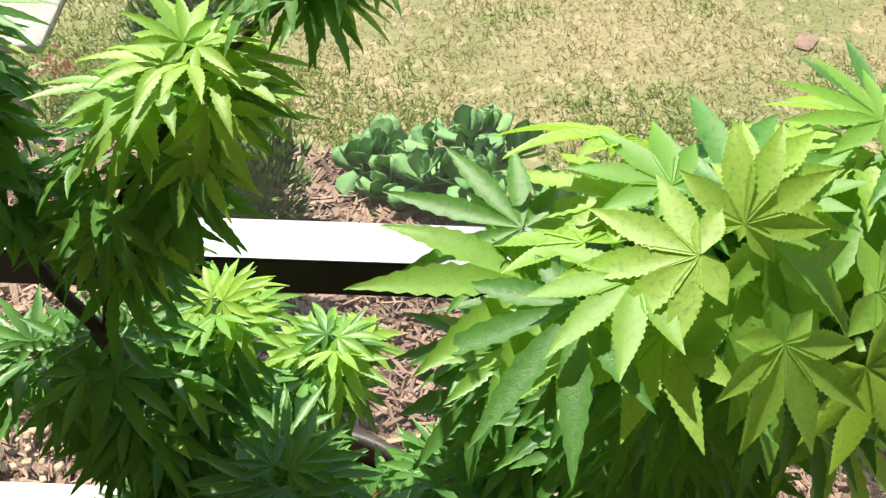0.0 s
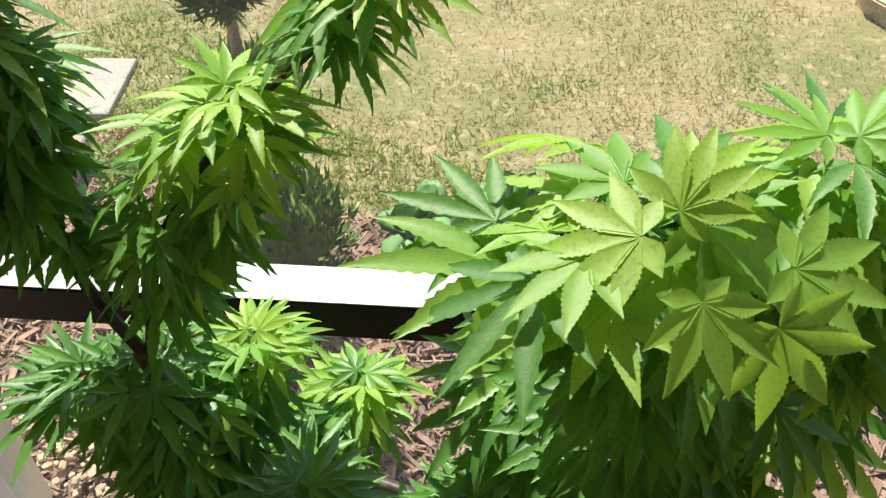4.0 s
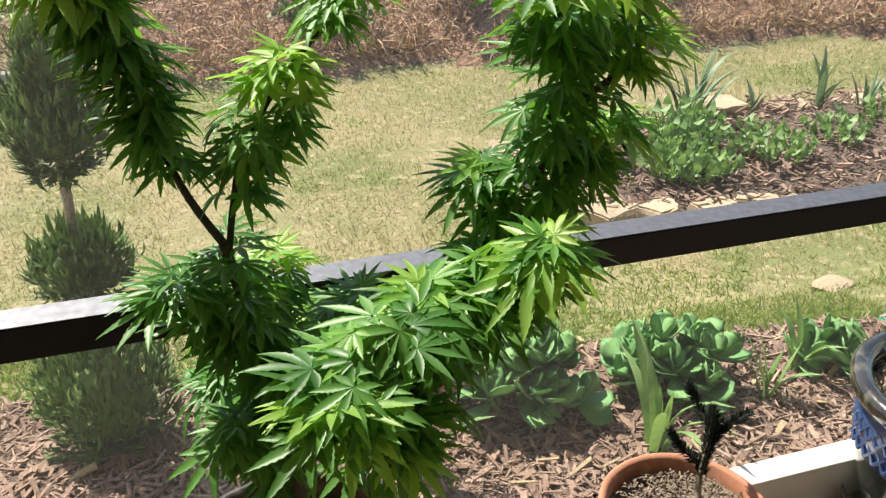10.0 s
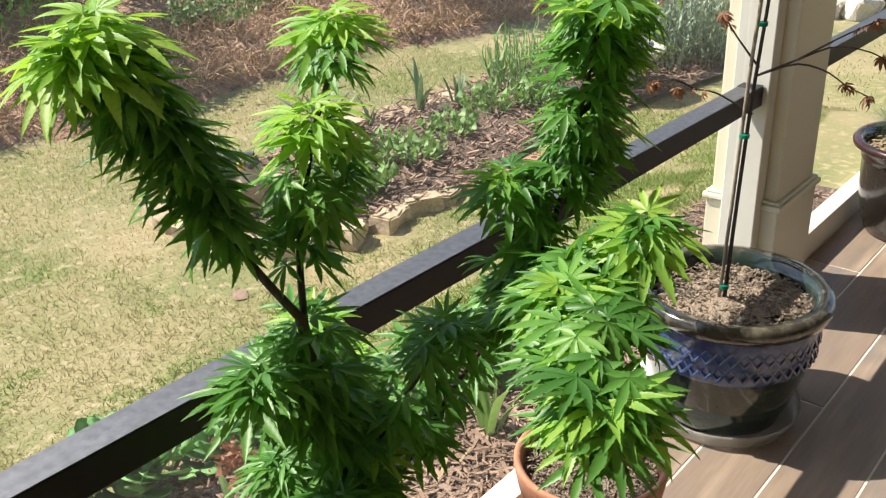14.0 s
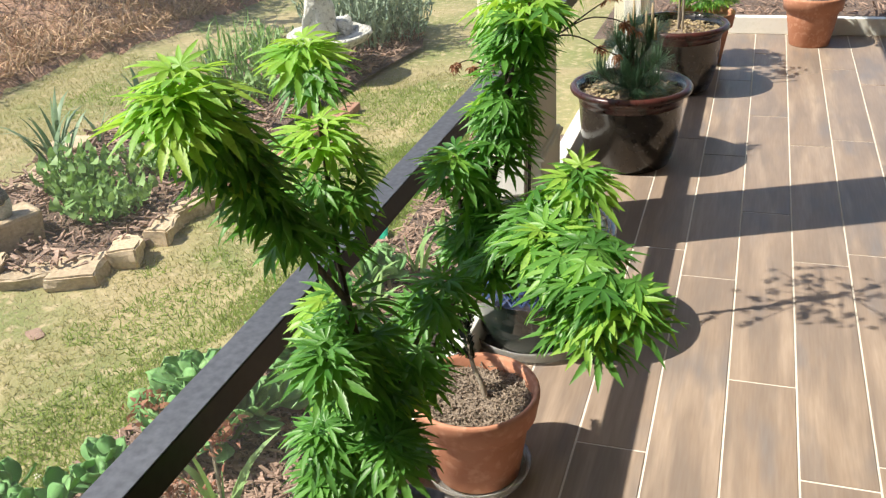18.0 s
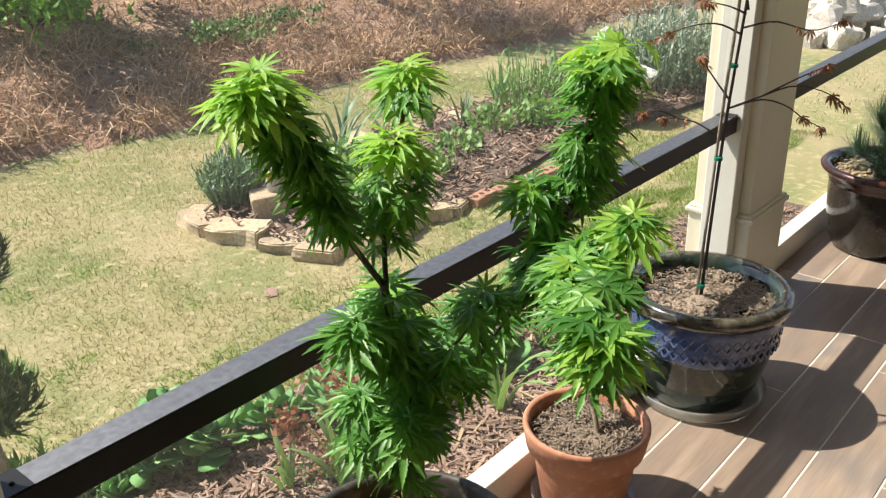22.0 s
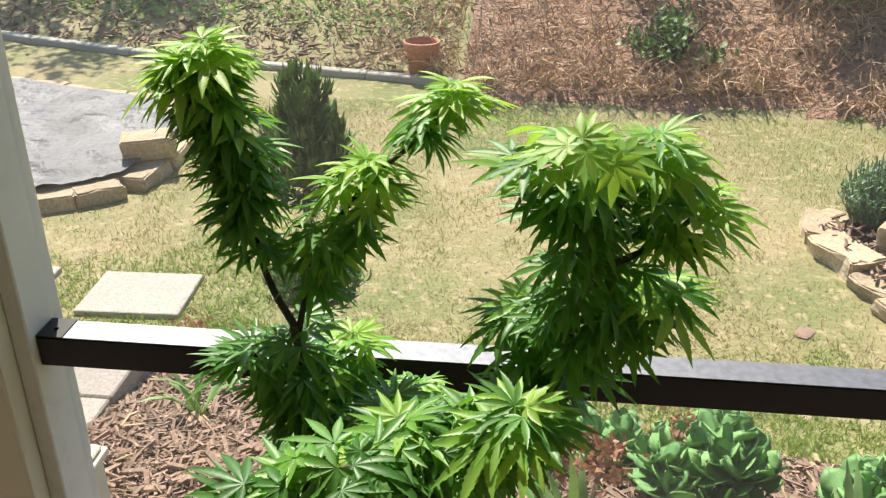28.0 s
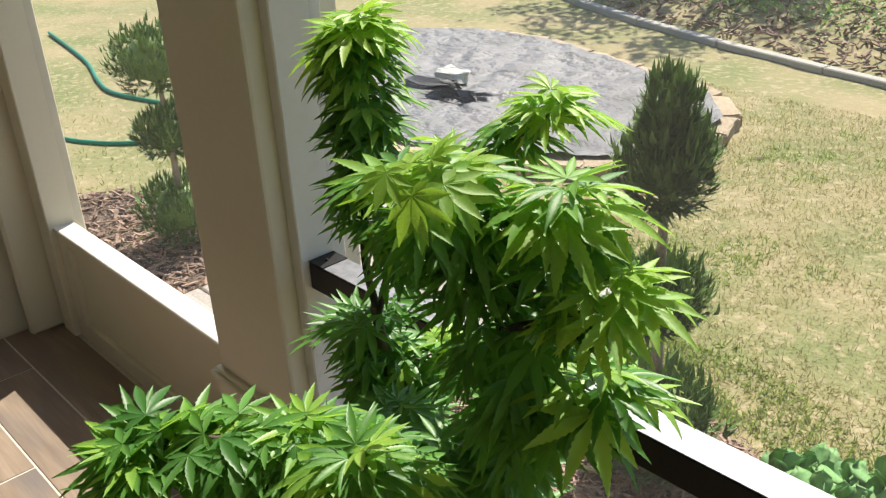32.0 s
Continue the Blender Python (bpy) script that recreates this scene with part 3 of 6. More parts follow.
def maple():
    ob = base("potted_maple", (-0.165, 0.373, 0), "dwarf maple with dense bright green leaves in a dark pot", "maple tree", "potted plants on the porch")
    o = Vector((-0.18, 0.395, 0))
    L = lambda *ps: [Vector(p) - o for p in ps]
    rng = random.Random(11)
    trunk = L((-0.178, 0.405, 0.36), (-0.19, 0.40, 0.50), (-0.185, 0.385, 0.64), (-0.20, 0.385, 0.76), (-0.225, 0.385, 0.90), (-0.256, 0.385, 1.06))
    part("trunk", tube(curve_pts(trunk, 18), [0.019 - 0.0115 * k / 17 for k in range(18)], 9), M_BARK, ob, "slender greenish-brown trunk", True)
    limbs = {
        "left": L((-0.25, 0.385, 1.05), (-0.29, 0.40, 1.12), (-0.318, 0.43, 1.19), (-0.352, 0.475, 1.31), (-0.387, 0.505, 1.41)),
        "left_head": L((-0.365, 0.485, 1.35), (-0.39, 0.49, 1.375), (-0.418, 0.50, 1.385)),
        "middle": L((-0.25, 0.385, 1.05), (-0.235, 0.40, 1.12), (-0.215, 0.41, 1.18), (-0.15, 0.445, 1.265), (-0.085, 0.48, 1.315), (-0.04, 0.515, 1.355)),
        "right": L((-0.185, 0.385, 0.66), (-0.07, 0.335, 0.84), (0.05, 0.285, 0.98), (0.12, 0.26, 1.10), (0.135, 0.235, 1.26), (0.116, 0.20, 1.37), (0.102, 0.186, 1.412)),
        "front": L((-0.02, 0.31, 0.92), (0.03, 0.21, 1.04), (0.0, 0.13, 1.08), (-0.08, 0.075, 1.09), (-0.145, 0.035, 1.085), (-0.195, -0.01, 1.05)),
        "front_inner": L((0.0, 0.25, 0.98), (-0.02, 0.17, 1.05), (-0.06, 0.13, 1.075)),
        "front_right": L((0.03, 0.21, 1.04), (0.06, 0.14, 1.10), (0.075, 0.10, 1.125)),
        "side": L((0.132, 0.24, 1.24), (0.18, 0.215, 1.28), (0.225, 0.23, 1.30), (0.255, 0.25, 1.32)),
        "head": L((0.135, 0.235, 1.26), (0.17, 0.24, 1.33), (0.205, 0.25, 1.385)),
        "right_back": L((0.05, 0.285, 0.98), (0.08, 0.31, 1.06), (0.08, 0.315, 1.14)),
        "front_low": L((-0.05, 0.11, 1.06), (-0.09, 0.07, 1.01), (-0.13, 0.04, 0.965)),
        "back": L((0.12, 0.26, 1.10), (0.18, 0.26, 1.15), (0.228, 0.27, 1.20)),
        "low": L((-0.20, 0.39, 0.72), (-0.23, 0.42, 0.77), (-0.27, 0.445, 0.80)),
        "low_front": L((-0.20, 0.39, 0.70), (-0.23, 0.36, 0.76), (-0.27, 0.33, 0.79)),
        "low_out": L((-0.20, 0.39, 0.76), (-0.13, 0.34, 0.89), (-0.10, 0.29, 0.99)),
        "low_left": L((-0.22, 0.385, 0.86), (-0.27, 0.39, 0.94), (-0.32, 0.395, 0.99)),
        "low_right": L((-0.20, 0.385, 0.74), (-0.15, 0.45, 0.81), (-0.097, 0.505, 0.86)),
        "low_mid": L((-0.225, 0.385, 0.90), (-0.205, 0.43, 0.95), (-0.185, 0.455, 0.98)),
        "low_hang": L((-0.19, 0.39, 0.62), (-0.21, 0.43, 0.67), (-0.235, 0.465, 0.69)),
        "low_under": L((-0.10, 0.345, 0.80), (-0.02, 0.36, 0.84), (0.05, 0.37, 0.86)),
    }
    for key, line in limbs.items():
        n = 16
        thick = 0.0062 if key in ("left", "right") else 0.005
        part("branch", tube(curve_pts(line, n), [thick - (thick - 0.003) * k / (n - 1) for k in range(n)], 7), M_DARKBARK, ob, "dark thin branch", True)
    S = 0.064
    leaves = []
    for line, r0, r1, dense, size, crown, young in (
            ([limbs["left"][1].lerp(limbs["left"][2], 0.55)] + limbs["left"][2:], 0.042, 0.054, 480, 1.05, True, 0.3),
            (limbs["left"][3:], 0.055, 0.07, 220, 1.15, False, 0.45),
            (limbs["left_head"], 0.05, 0.06, 360, 1.15, True, 0.5),
            (limbs["middle"][1:3], 0.040, 0.045, 420, 0.9, False, 0.05),
            (limbs["middle"][2:4], 0.062, 0.078, 640, 0.95, True, 0.3),
            (limbs["middle"][4:], 0.05, 0.062, 520, 1.05, True, 0.5),
            (limbs["right"][2:6], 0.055, 0.065, 560, 0.95, False, 0.0),
            (limbs["right"][5:], 0.080, 0.085, 700, 1.0, False, 0.15),
            (limbs["right_back"], 0.05, 0.06, 420, 0.95, True, 0.1),
            (limbs["head"][1:], 0.055, 0.065, 480, 1.0, True, 0.25),
            (limbs["front"][1:], 0.065, 0.085, 600, 1.08, True, 0.1),
            (limbs["front_inner"], 0.06, 0.07, 460, 1.08, True, 0.08),
            (limbs["front_right"], 0.06, 0.075, 460, 1.05, True, 0.08),
            (limbs["front_low"], 0.06, 0.075, 560, 1.08, True, 0.08),
            (limbs["side"][1:], 0.035, 0.05, 330, 0.9, True, 0.6),
            (limbs["back"][1:], 0.045, 0.06, 430, 1.0, True, 0.1),
            (limbs["low"], 0.07, 0.08, 430, 1.0, True, 0.05),
            (limbs["low_front"], 0.07, 0.08, 430, 1.0, True, 0.06),
            (limbs["low_out"], 0.06, 0.07, 280, 1.0, True, 0.05),
            (limbs["low_left"], 0.045, 0.065, 360, 1.08, True, 0.05),
            (limbs["low_right"], 0.045, 0.065, 360, 1.0, True, 0.25),
            (limbs["low_mid"], 0.045, 0.06, 360, 1.0, True, 0.2),
            (limbs["low_hang"], 0.055, 0.07, 620, 1.05, True, 0.06),
            (limbs["low_under"], 0.055, 0.06, 240, 1.0, True, 0.0),
            ([trunk[3], trunk[4], trunk[5]], 0.070, 0.060, 330, 1.0, False, 0.02)):
        leaves += shoot_leaves(line, r0, r1, dense * 0.95, S * size, rng, crown, young)
    top = (((0.104, 0.170, 1.418), (-1.0, 0.05), 0.15, 1.2), ((0.119, 0.180, 1.423), (0.15, 1.0), -0.6, 1.0), ((0.158, 0.157, 1.418), (1.0, 0.1), 0.05, 1.2), ((0.149, 0.131, 1.414), (0.1, -1.0), 1.1, 1.15), ((0.121, 0.130, 1.426), (-0.3, -1.0), 1.0, 0.95),
           ((0.118, 0.168, 1.408), (0.6, -0.8), 0.5, 1.1), ((0.085, 0.168, 1.408), (-0.6, -0.8), 0.5, 1.1), ((0.100, 0.205, 1.415), (-0.5, 0.8), 0.1, 1.0), ((0.128, 0.205, 1.412), (0.7, 0.7), 0.1, 1.1), ((0.07, 0.19, 1.400), (-0.9, 0.3), 0.4, 1.15),
           ((0.138, 0.18, 1.400), (0.9, -0.4), 0.5, 1.15), ((0.095, 0.155, 1.395), (-0.1, -1.0), 0.75, 1.1), ((0.145, 0.21, 1.405), (1.0, 0.5), -0.3, 0.8), ((0.07, 0.16, 1.385), (-0.8, -0.6), 0.5, 1.15), ((0.13, 0.155, 1.385), (0.5, -0.9), 0.7, 1.1))
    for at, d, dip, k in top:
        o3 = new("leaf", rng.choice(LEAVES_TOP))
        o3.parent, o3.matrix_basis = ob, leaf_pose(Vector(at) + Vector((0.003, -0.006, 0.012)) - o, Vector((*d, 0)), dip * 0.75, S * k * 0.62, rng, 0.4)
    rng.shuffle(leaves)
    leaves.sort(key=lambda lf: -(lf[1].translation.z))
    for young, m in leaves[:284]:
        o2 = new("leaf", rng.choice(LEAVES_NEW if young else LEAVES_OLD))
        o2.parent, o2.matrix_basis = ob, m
    for young, name, meshes, material in ((False, "lower_leaves", LEAVES_OLD, M_LEAF), (True, "young_lower_leaves", LEAVES_NEW, M_NEWLITLEAF)):
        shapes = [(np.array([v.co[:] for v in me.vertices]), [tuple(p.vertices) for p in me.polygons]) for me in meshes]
        scatter(name, shapes, [(rng.randrange(len(shapes)), np.array(m)) for y, m in leaves[284:] if y == young], material, ob, "dense green palmate leaves" if not young else "bright yellow-green leaves, young or toned as sunlit", "", "stuff")
    profile = [(0.158, 0.0), (0.168, 0.01), (0.195, 0.12), (0.222, 0.26), (0.232, 0.34), (0.234, 0.36), (0.250, 0.368), (0.254, 0.385), (0.252, 0.408), (0.243, 0.420)]
    pot = part("pot", lathe(profile + [(0.232, 0.421), (0.226, 0.41), (0.222, 0.37), (0.215, 0.32)], 56, 0.004), M_BLACKPOT, ob, "dark weathered round pot with a rolled rim", True)
    pot.location = (0.0, 0.034, 0.0)
    bm = lathe([(0.222, 0.355), (0.15, 0.372), (0.07, 0.38), (0.0, 0.383)], 28, 0.05)
    moss = part("moss", bm, M_MOSS, ob, "dry golden-brown moss topping", True)
    moss.location = (0.0, 0.034, 0.0)
    mr = random.Random(3)
    shapes = [blade_shape(0.16, b, 3) for b in (0.9, 1.6, 2.2)]
    places = []
    for _ in range(5200):
        r, a = 0.215 * math.sqrt(mr.random()), mr.uniform(0, 6.28)
        lump = 0.5 + noise.noise((r * math.cos(a) * 14, r * math.sin(a) * 14, 1.0))
        places.append((mr.randrange(3), placed(r * math.cos(a), r * math.sin(a), 0.362 + 0.022 * (1 - r / 0.215) + 0.022 * max(0, lump), mr.uniform(-1.4, 1.4), mr.uniform(-1.4, 1.4), mr.uniform(0, 6.28), mr.uniform(0.008, 0.022))))
    scatter("moss_strands", shapes, places, M_MOSS, moss, "tangled strands of dry moss", "", "stuff")
    return ob


maple()


# ---- other pots on the porch ----
M_BLUE = mat("blue_glaze", (0.032, 0.062, 0.17), (0.075, 0.125, 0.29), 0.16, 16, 60, 0.25, 0.002, c3=(0.03, 0.035, 0.06), coat=0.6)
M_DARKGLAZE = mat("dark_green_glaze", (0.013, 0.024, 0.020), (0.032, 0.05, 0.042), 0.14, 5, 40, 0.1, 0.001, c3=(0.06, 0.068, 0.058), coat=0.6)
M_RIMGLAZE = mat("olive_black_glaze", (0.02, 0.018, 0.015), (0.055, 0.048, 0.036), 0.16, 9, 50, 0.15, 0.001, c3=(0.13, 0.12, 0.09), coat=0.7)
M_BROWNGLAZE = mat("oxblood_glaze", (0.032, 0.011, 0.010), (0.075, 0.023, 0.019), 0.32, 6, 40, 0.05, 0.0005, c3=(0.03, 0.026, 0.02), coat=0.12, spec=0.4)
M_DARKBROWN = mat("brown_black_glaze", (0.016, 0.013, 0.011), (0.034, 0.030, 0.024), 0.22, 5, 40, 0.05, 0.0005, c3=(0.02, 0.017, 0.014), coat=0.3)
M_CLEAR, _t, _p, _n, _l = node_mat("clear_plastic")
_p.inputs["Base Color"].default_value, _p.inputs["Roughness"].default_value = (0.86, 0.86, 0.82, 1), 0.12
_p.inputs["Transmission Weight"].default_value, _p.inputs["IOR"].default_value = 0.75, 1.45
M_TIE = mat("green_plastic_tie", (0.0, 0.22, 0.13), (0.0, 0.28, 0.16), 0.5, 20, 90, 0.1, 0.001)
M_DEADLEAF = leaf_mat("withered_leaf", (0.22, 0.10, 0.055), (0.36, 0.19, 0.10), (0.40, 0.18, 0.08), share=0.3)
M_NEEDLE = leaf_mat("pine_needle", (0.045, 0.10, 0.055), (0.10, 0.18, 0.10), (0.09, 0.17, 0.07), share=0.15, rough=0.4)
M_DARKNEEDLE = leaf_mat("dark_needle", (0.012, 0.020, 0.014), (0.028, 0.04, 0.026), (0.02, 0.04, 0.02), share=0.1)
M_BUD = mat("pine_candle", (0.45, 0.34, 0.20), (0.52, 0.42, 0.26), 0.8, 30, 160, 0.5, 0.002)
M_TWIG = mat("pale_twig", (0.34, 0.28, 0.21), (0.42, 0.36, 0.28), 0.8, 30, 160, 0.5, 0.002)


def blue_pot():
    ob, soil, rs, rng = shell_pot("potted_sapling", (1.375, 0.46, 0.012), [(0.165, 0.0), (0.172, 0.006), (0.196, 0.07), (0.224, 0.17), (0.240, 0.26), (0.243, 0.335), (0.240, 0.345), (0.262, 0.356), (0.268, 0.372), (0.266, 0.386), (0.258, 0.394)], 0.034, 0.345, M_DARKGLAZE, M_SOIL, "spindly bare-branched sapling with withered leaves in a blue glazed pot", "sapling")
    crumbs(soil, rs, 0.347, rng, 1500, 0.0042, M_SOIL, 3.0)
    part("rim", lathe([(0.246, 0.344), (0.266, 0.352), (0.273, 0.368), (0.273, 0.384), (0.264, 0.397), (0.246, 0.399), (0.232, 0.392), (0.226, 0.372), (0.224, 0.35)], 64, 0.003, True), M_RIMGLAZE, ob, "thick glossy black-brown rim", True)
    part("blue_band", lathe([(0.2285, 0.20), (0.237, 0.212), (0.2455, 0.262), (0.2485, 0.33), (0.246, 0.343)], 64, 0.0, True), M_BLUE, ob, "speckled blue glazed band", True)
    band = ob.children[-1]
    bar = box(-0.0045, 0.0045, -0.0035, 0.0035, -0.0265, 0.0265, 0.002)
    me = bpy.data.meshes.new("lattice_rib")
    bar.to_mesh(me)
    bar.free()
    me.materials.append(M_BLUE)
    for k in range(26):
        a = radians(150 + k * 7.5)
        for s in (-1, 1):
            for j in range(2):
                r, z = 0.2425 + 0.0035 * j, 0.245 + 0.048 * j
                rib = new("lattice_rib", me)
                rib.parent = band
                rib.matrix_basis = Matrix.Translation((r * math.cos(a), r * math.sin(a), z)) @ Euler((0, 0, a + math.pi / 2)).to_matrix().to_4x4() @ Euler((radians(-4), s * radians(38), 0)).to_matrix().to_4x4()
    tie_mat = M_TIE
    o = Vector((1.385, 0.45, 0.012))
    L = lambda *ps: [Vector(p) - o for p in ps]
    stem = L((1.372, 0.462, 0.34), (1.372, 0.462, 0.42), (1.372, 0.455, 0.70), (1.382, 0.45, 0.95), (1.395, 0.44, 1.20), (1.41, 0.43, 1.45))
    part("stem", tube(curve_pts(stem, 22), [0.0062 - 0.002 * k / 21 + (0.004 if k < 2 else 0) for k in range(22)], 8), M_DARKBARK, ob, "thin dark reddish stem", True)
    stake = L((1.360, 0.475, 0.33), (1.366, 0.466, 0.7), (1.372, 0.46, 1.0), (1.384, 0.452, 1.25), (1.39, 0.45, 1.42))
    part("stake", tube(curve_pts(stake, 10), 0.0052, 8), M_TWIG, ob, "pale bamboo stake", True)
    for z in (0.40, 0.855, 1.115):
        i = min(range(40), key=lambda j: abs(curve_pts(stem, 40)[j].z + o.z - z))
        p = curve_pts(stem, 40)[i]
        tie = part("plant_tie", lathe([(0.0095, -0.006), (0.0135, -0.005), (0.0135, 0.005), (0.0095, 0.006)], 14), tie_mat, ob, "green plastic tie")
        tie.location = p + Vector((-0.004, 0.004, 0))
    rng = random.Random(5)
    twigs = [
        [(1.385, 0.447, 1.00), (1.42, 0.36, 1.045), (1.47, 0.29, 1.075), (1.51, 0.21, 1.06), (1.53, 0.15, 1.02)],
        [(1.385, 0.447, 1.00), (1.43, 0.37, 1.03), (1.48, 0.31, 1.01), (1.50, 0.26, 0.975), (1.52, 0.21, 0.95)],
        [(1.42, 0.36, 1.045), (1.47, 0.28, 1.10), (1.52, 0.22, 1.135)],
        [(1.385, 0.447, 0.90), (1.33, 0.52, 0.955), (1.29, 0.56, 0.97), (1.25, 0.60, 0.975)],
        [(1.39, 0.445, 1.02), (1.36, 0.50, 1.10), (1.34, 0.53, 1.155)],
        [(1.40, 0.437, 1.22), (1.34, 0.49, 1.255), (1.27, 0.55, 1.25), (1.19, 0.62, 1.215)],
        [(1.405, 0.435, 1.28), (1.33, 0.46, 1.31), (1.25, 0.50, 1.33)],
        [(1.40, 0.437, 1.24), (1.44, 0.36, 1.26), (1.50, 0.27, 1.235), (1.56, 0.20, 1.26)],
        [(1.41, 0.43, 1.33), (1.46, 0.36, 1.38), (1.50, 0.30, 1.42)],
        [(1.29, 0.56, 0.97), (1.24, 0.60, 1.0), (1.18, 0.63, 1.0)],
    ]
    me_dead = leaf_meshes("withered_leaf", M_DEADLEAF, 3, (1.2, 1.7), 5)
    for tw in twigs:
        line = curve_pts(L(*tw), 12)
        part("twig", tube(line, [0.0034 - 0.0022 * k / 11 for k in range(12)], 6), M_DARKBARK, ob, "bare dark twig", True)
        for k in range(6):
            p = line[11 - int(abs(rng.gauss(0, 2.2))) % 8]
            a = rng.uniform(0, 6.28)
            lf = new("withered_leaf", rng.choice(me_dead))
            lf.parent = ob
            lf.matrix_basis = leaf_pose(p, Vector((math.cos(a), math.sin(a), 0)), rng.uniform(0.3, 1.3), rng.uniform(0.026, 0.045), rng, 0.5)
    for k in range(95):
        a, r = rng.uniform(0, 6.28), 0.24 * math.sqrt(rng.random())
        lf = new("withered_leaf", rng.choice(me_dead))
        lf.parent = ob
        lf.matrix_basis = leaf_pose(Vector((r * math.cos(a) - 0.02, r * math.sin(a) + 0.08, rng.uniform(1.36, 1.62))), Vector((math.cos(a), math.sin(a), 0)), rng.uniform(0.1, 1.1), rng.uniform(0.03, 0.05), rng, 0.5)
    for k in range(8):
        a = k * 0.785
        part("twig", tube(curve_pts([(0.02, -0.02, 1.28 + 0.03 * k), (0.1 * math.cos(a), 0.1 * math.sin(a) + 0.04, 1.40 + 0.02 * k), (0.22 * math.cos(a) - 0.02, 0.22 * math.sin(a) + 0.08, 1.45 + 0.02 * k)], 7), [0.004, 0.0036, 0.0032, 0.0028, 0.0024, 0.002, 0.0015], 6), M_DARKBARK, ob, "bare dark twig", True)
    sau = base("saucer", (1.375, 0.46, 0.0), "clear plastic saucer under a glazed pot", "saucer")
    part("dish", lathe([(0.205, 0.0), (0.212, 0.004), (0.226, 0.045), (0.224, 0.048), (0.209, 0.007), (0.0, 0.006)], 48), M_CLEAR, sau, "", True)


blue_pot()


def needle_spray(name, line, count, length, material, parent, rng, spread=0.9, width=0.035, label=""):
    pts = curve_pts(line, 24)
    shapes = [blade_shape(width, b, 3) for b in (0.15, 0.35, 0.6)]
    places = []
    for _ in range(count):
        i = rng.randrange(2, 24)
        d = (pts[min(i + 1, 23)] - pts[i - 1]).normalized()
        a = rng.uniform(0, 6.28)
        side = d.orthogonal().normalized()
        out = (side * math.cos(a) + d.cross(side) * math.sin(a)) * spread + d * rng.uniform(0.25, 0.9)
        q = out.to_track_quat("Z", "Y")
        s = length * rng.uniform(0.7, 1.15)
        places.append((rng.randrange(3), np.array(Matrix.LocRotScale(pts[i], q, (s, s, s)))))
    return scatter(name, shapes, places, material, parent, label, "", "stuff")


def red_pot():
    prof = [(0.114, 0.0), (0.118, 0.004), (0.146, 0.17), (0.149, 0.19), (0.166, 0.193), (0.177, 0.255), (0.176, 0.265)]
    ob, soil, rs, rng = shell_pot("potted_seedling", (0.625, 0.452, 0.012), prof, 0.016, 0.225, M_TERRA, M_SOIL, "small dark needled seedling in a terracotta pot", "seedling")
    crumbs(soil, rs, 0.226, rng, 1300, 0.0036, M_SOIL, 4.0, "dry fibrous crumbs")
    line = [Vector(p) for p in ((0.015, -0.03, 0.215), (0.02, -0.015, 0.27), (0.03, 0.01, 0.32), (0.055, 0.03, 0.40), (0.075, 0.055, 0.455))]
    stem = part("stem", tube(curve_pts(line, 14), [0.009 - 0.005 * k / 13 for k in range(14)], 7), M_TWIG, ob, "pale crooked stem", True)
    needle_spray("needles", line[2:], 900, 0.022, M_DARKNEEDLE, ob, rng, 1.0, 0.17, "short blackish needles")
    for tw in (((0.055, 0.03, 0.40), (0.10, 0.03, 0.43), (0.15, 0.04, 0.44)), ((0.045, 0.02, 0.37), (0.09, 0.06, 0.38), (0.13, 0.09, 0.385)), ((0.06, 0.04, 0.42), (0.06, 0.09, 0.45), (0.05, 0.12, 0.48)), ((0.04, 0.02, 0.345), (0.01, 0.06, 0.375), (-0.005, 0.08, 0.40))):
        part("twig", tube(curve_pts(tw, 6), 0.003, 5), M_DARKBARK, ob)
        needle_spray("needles", tw, 380, 0.020, M_DARKNEEDLE, ob, rng, 1.0, 0.18)
    sau = base("saucer", (0.625, 0.452, 0.0), "clear plastic saucer under a terracotta pot", "saucer")
    part("dish", lathe([(0.132, 0.0), (0.138, 0.004), (0.15, 0.035), (0.148, 0.037), (0.135, 0.007), (0.0, 0.006)], 40), M_CLEAR, sau, "", True)


red_pot()


def brown_pot(at, s, label, name):
    prof = [(0.185 * s, 0.0), (0.196 * s, 0.008), (0.215 * s, 0.06), (0.238 * s, 0.16), (0.245 * s, 0.26), (0.246 * s, 0.33), (0.262 * s, 0.36), (0.282 * s, 0.372), (0.286 * s, 0.384), (0.278 * s, 0.394)]
    ob, soil, rs, rng = shell_pot(name, at, prof, 0.030, 0.345, M_DARKBROWN, M_SOIL, label, "potted plant")
    part("rim", lathe([(0.249 * s, 0.315), (0.251 * s, 0.335), (0.266 * s, 0.358), (0.288 * s, 0.371), (0.291 * s, 0.385), (0.280 * s, 0.3985), (0.264 * s, 0.398), (0.247 * s, 0.385)], 48, 0.0, True), M_BROWNGLAZE, ob, "oxblood glazed rim", True)
    crumbs(soil, rs, 0.347, rng, 500, 0.008, M_BUD, 2.0, "pale bark crumbs")
    return ob, rng


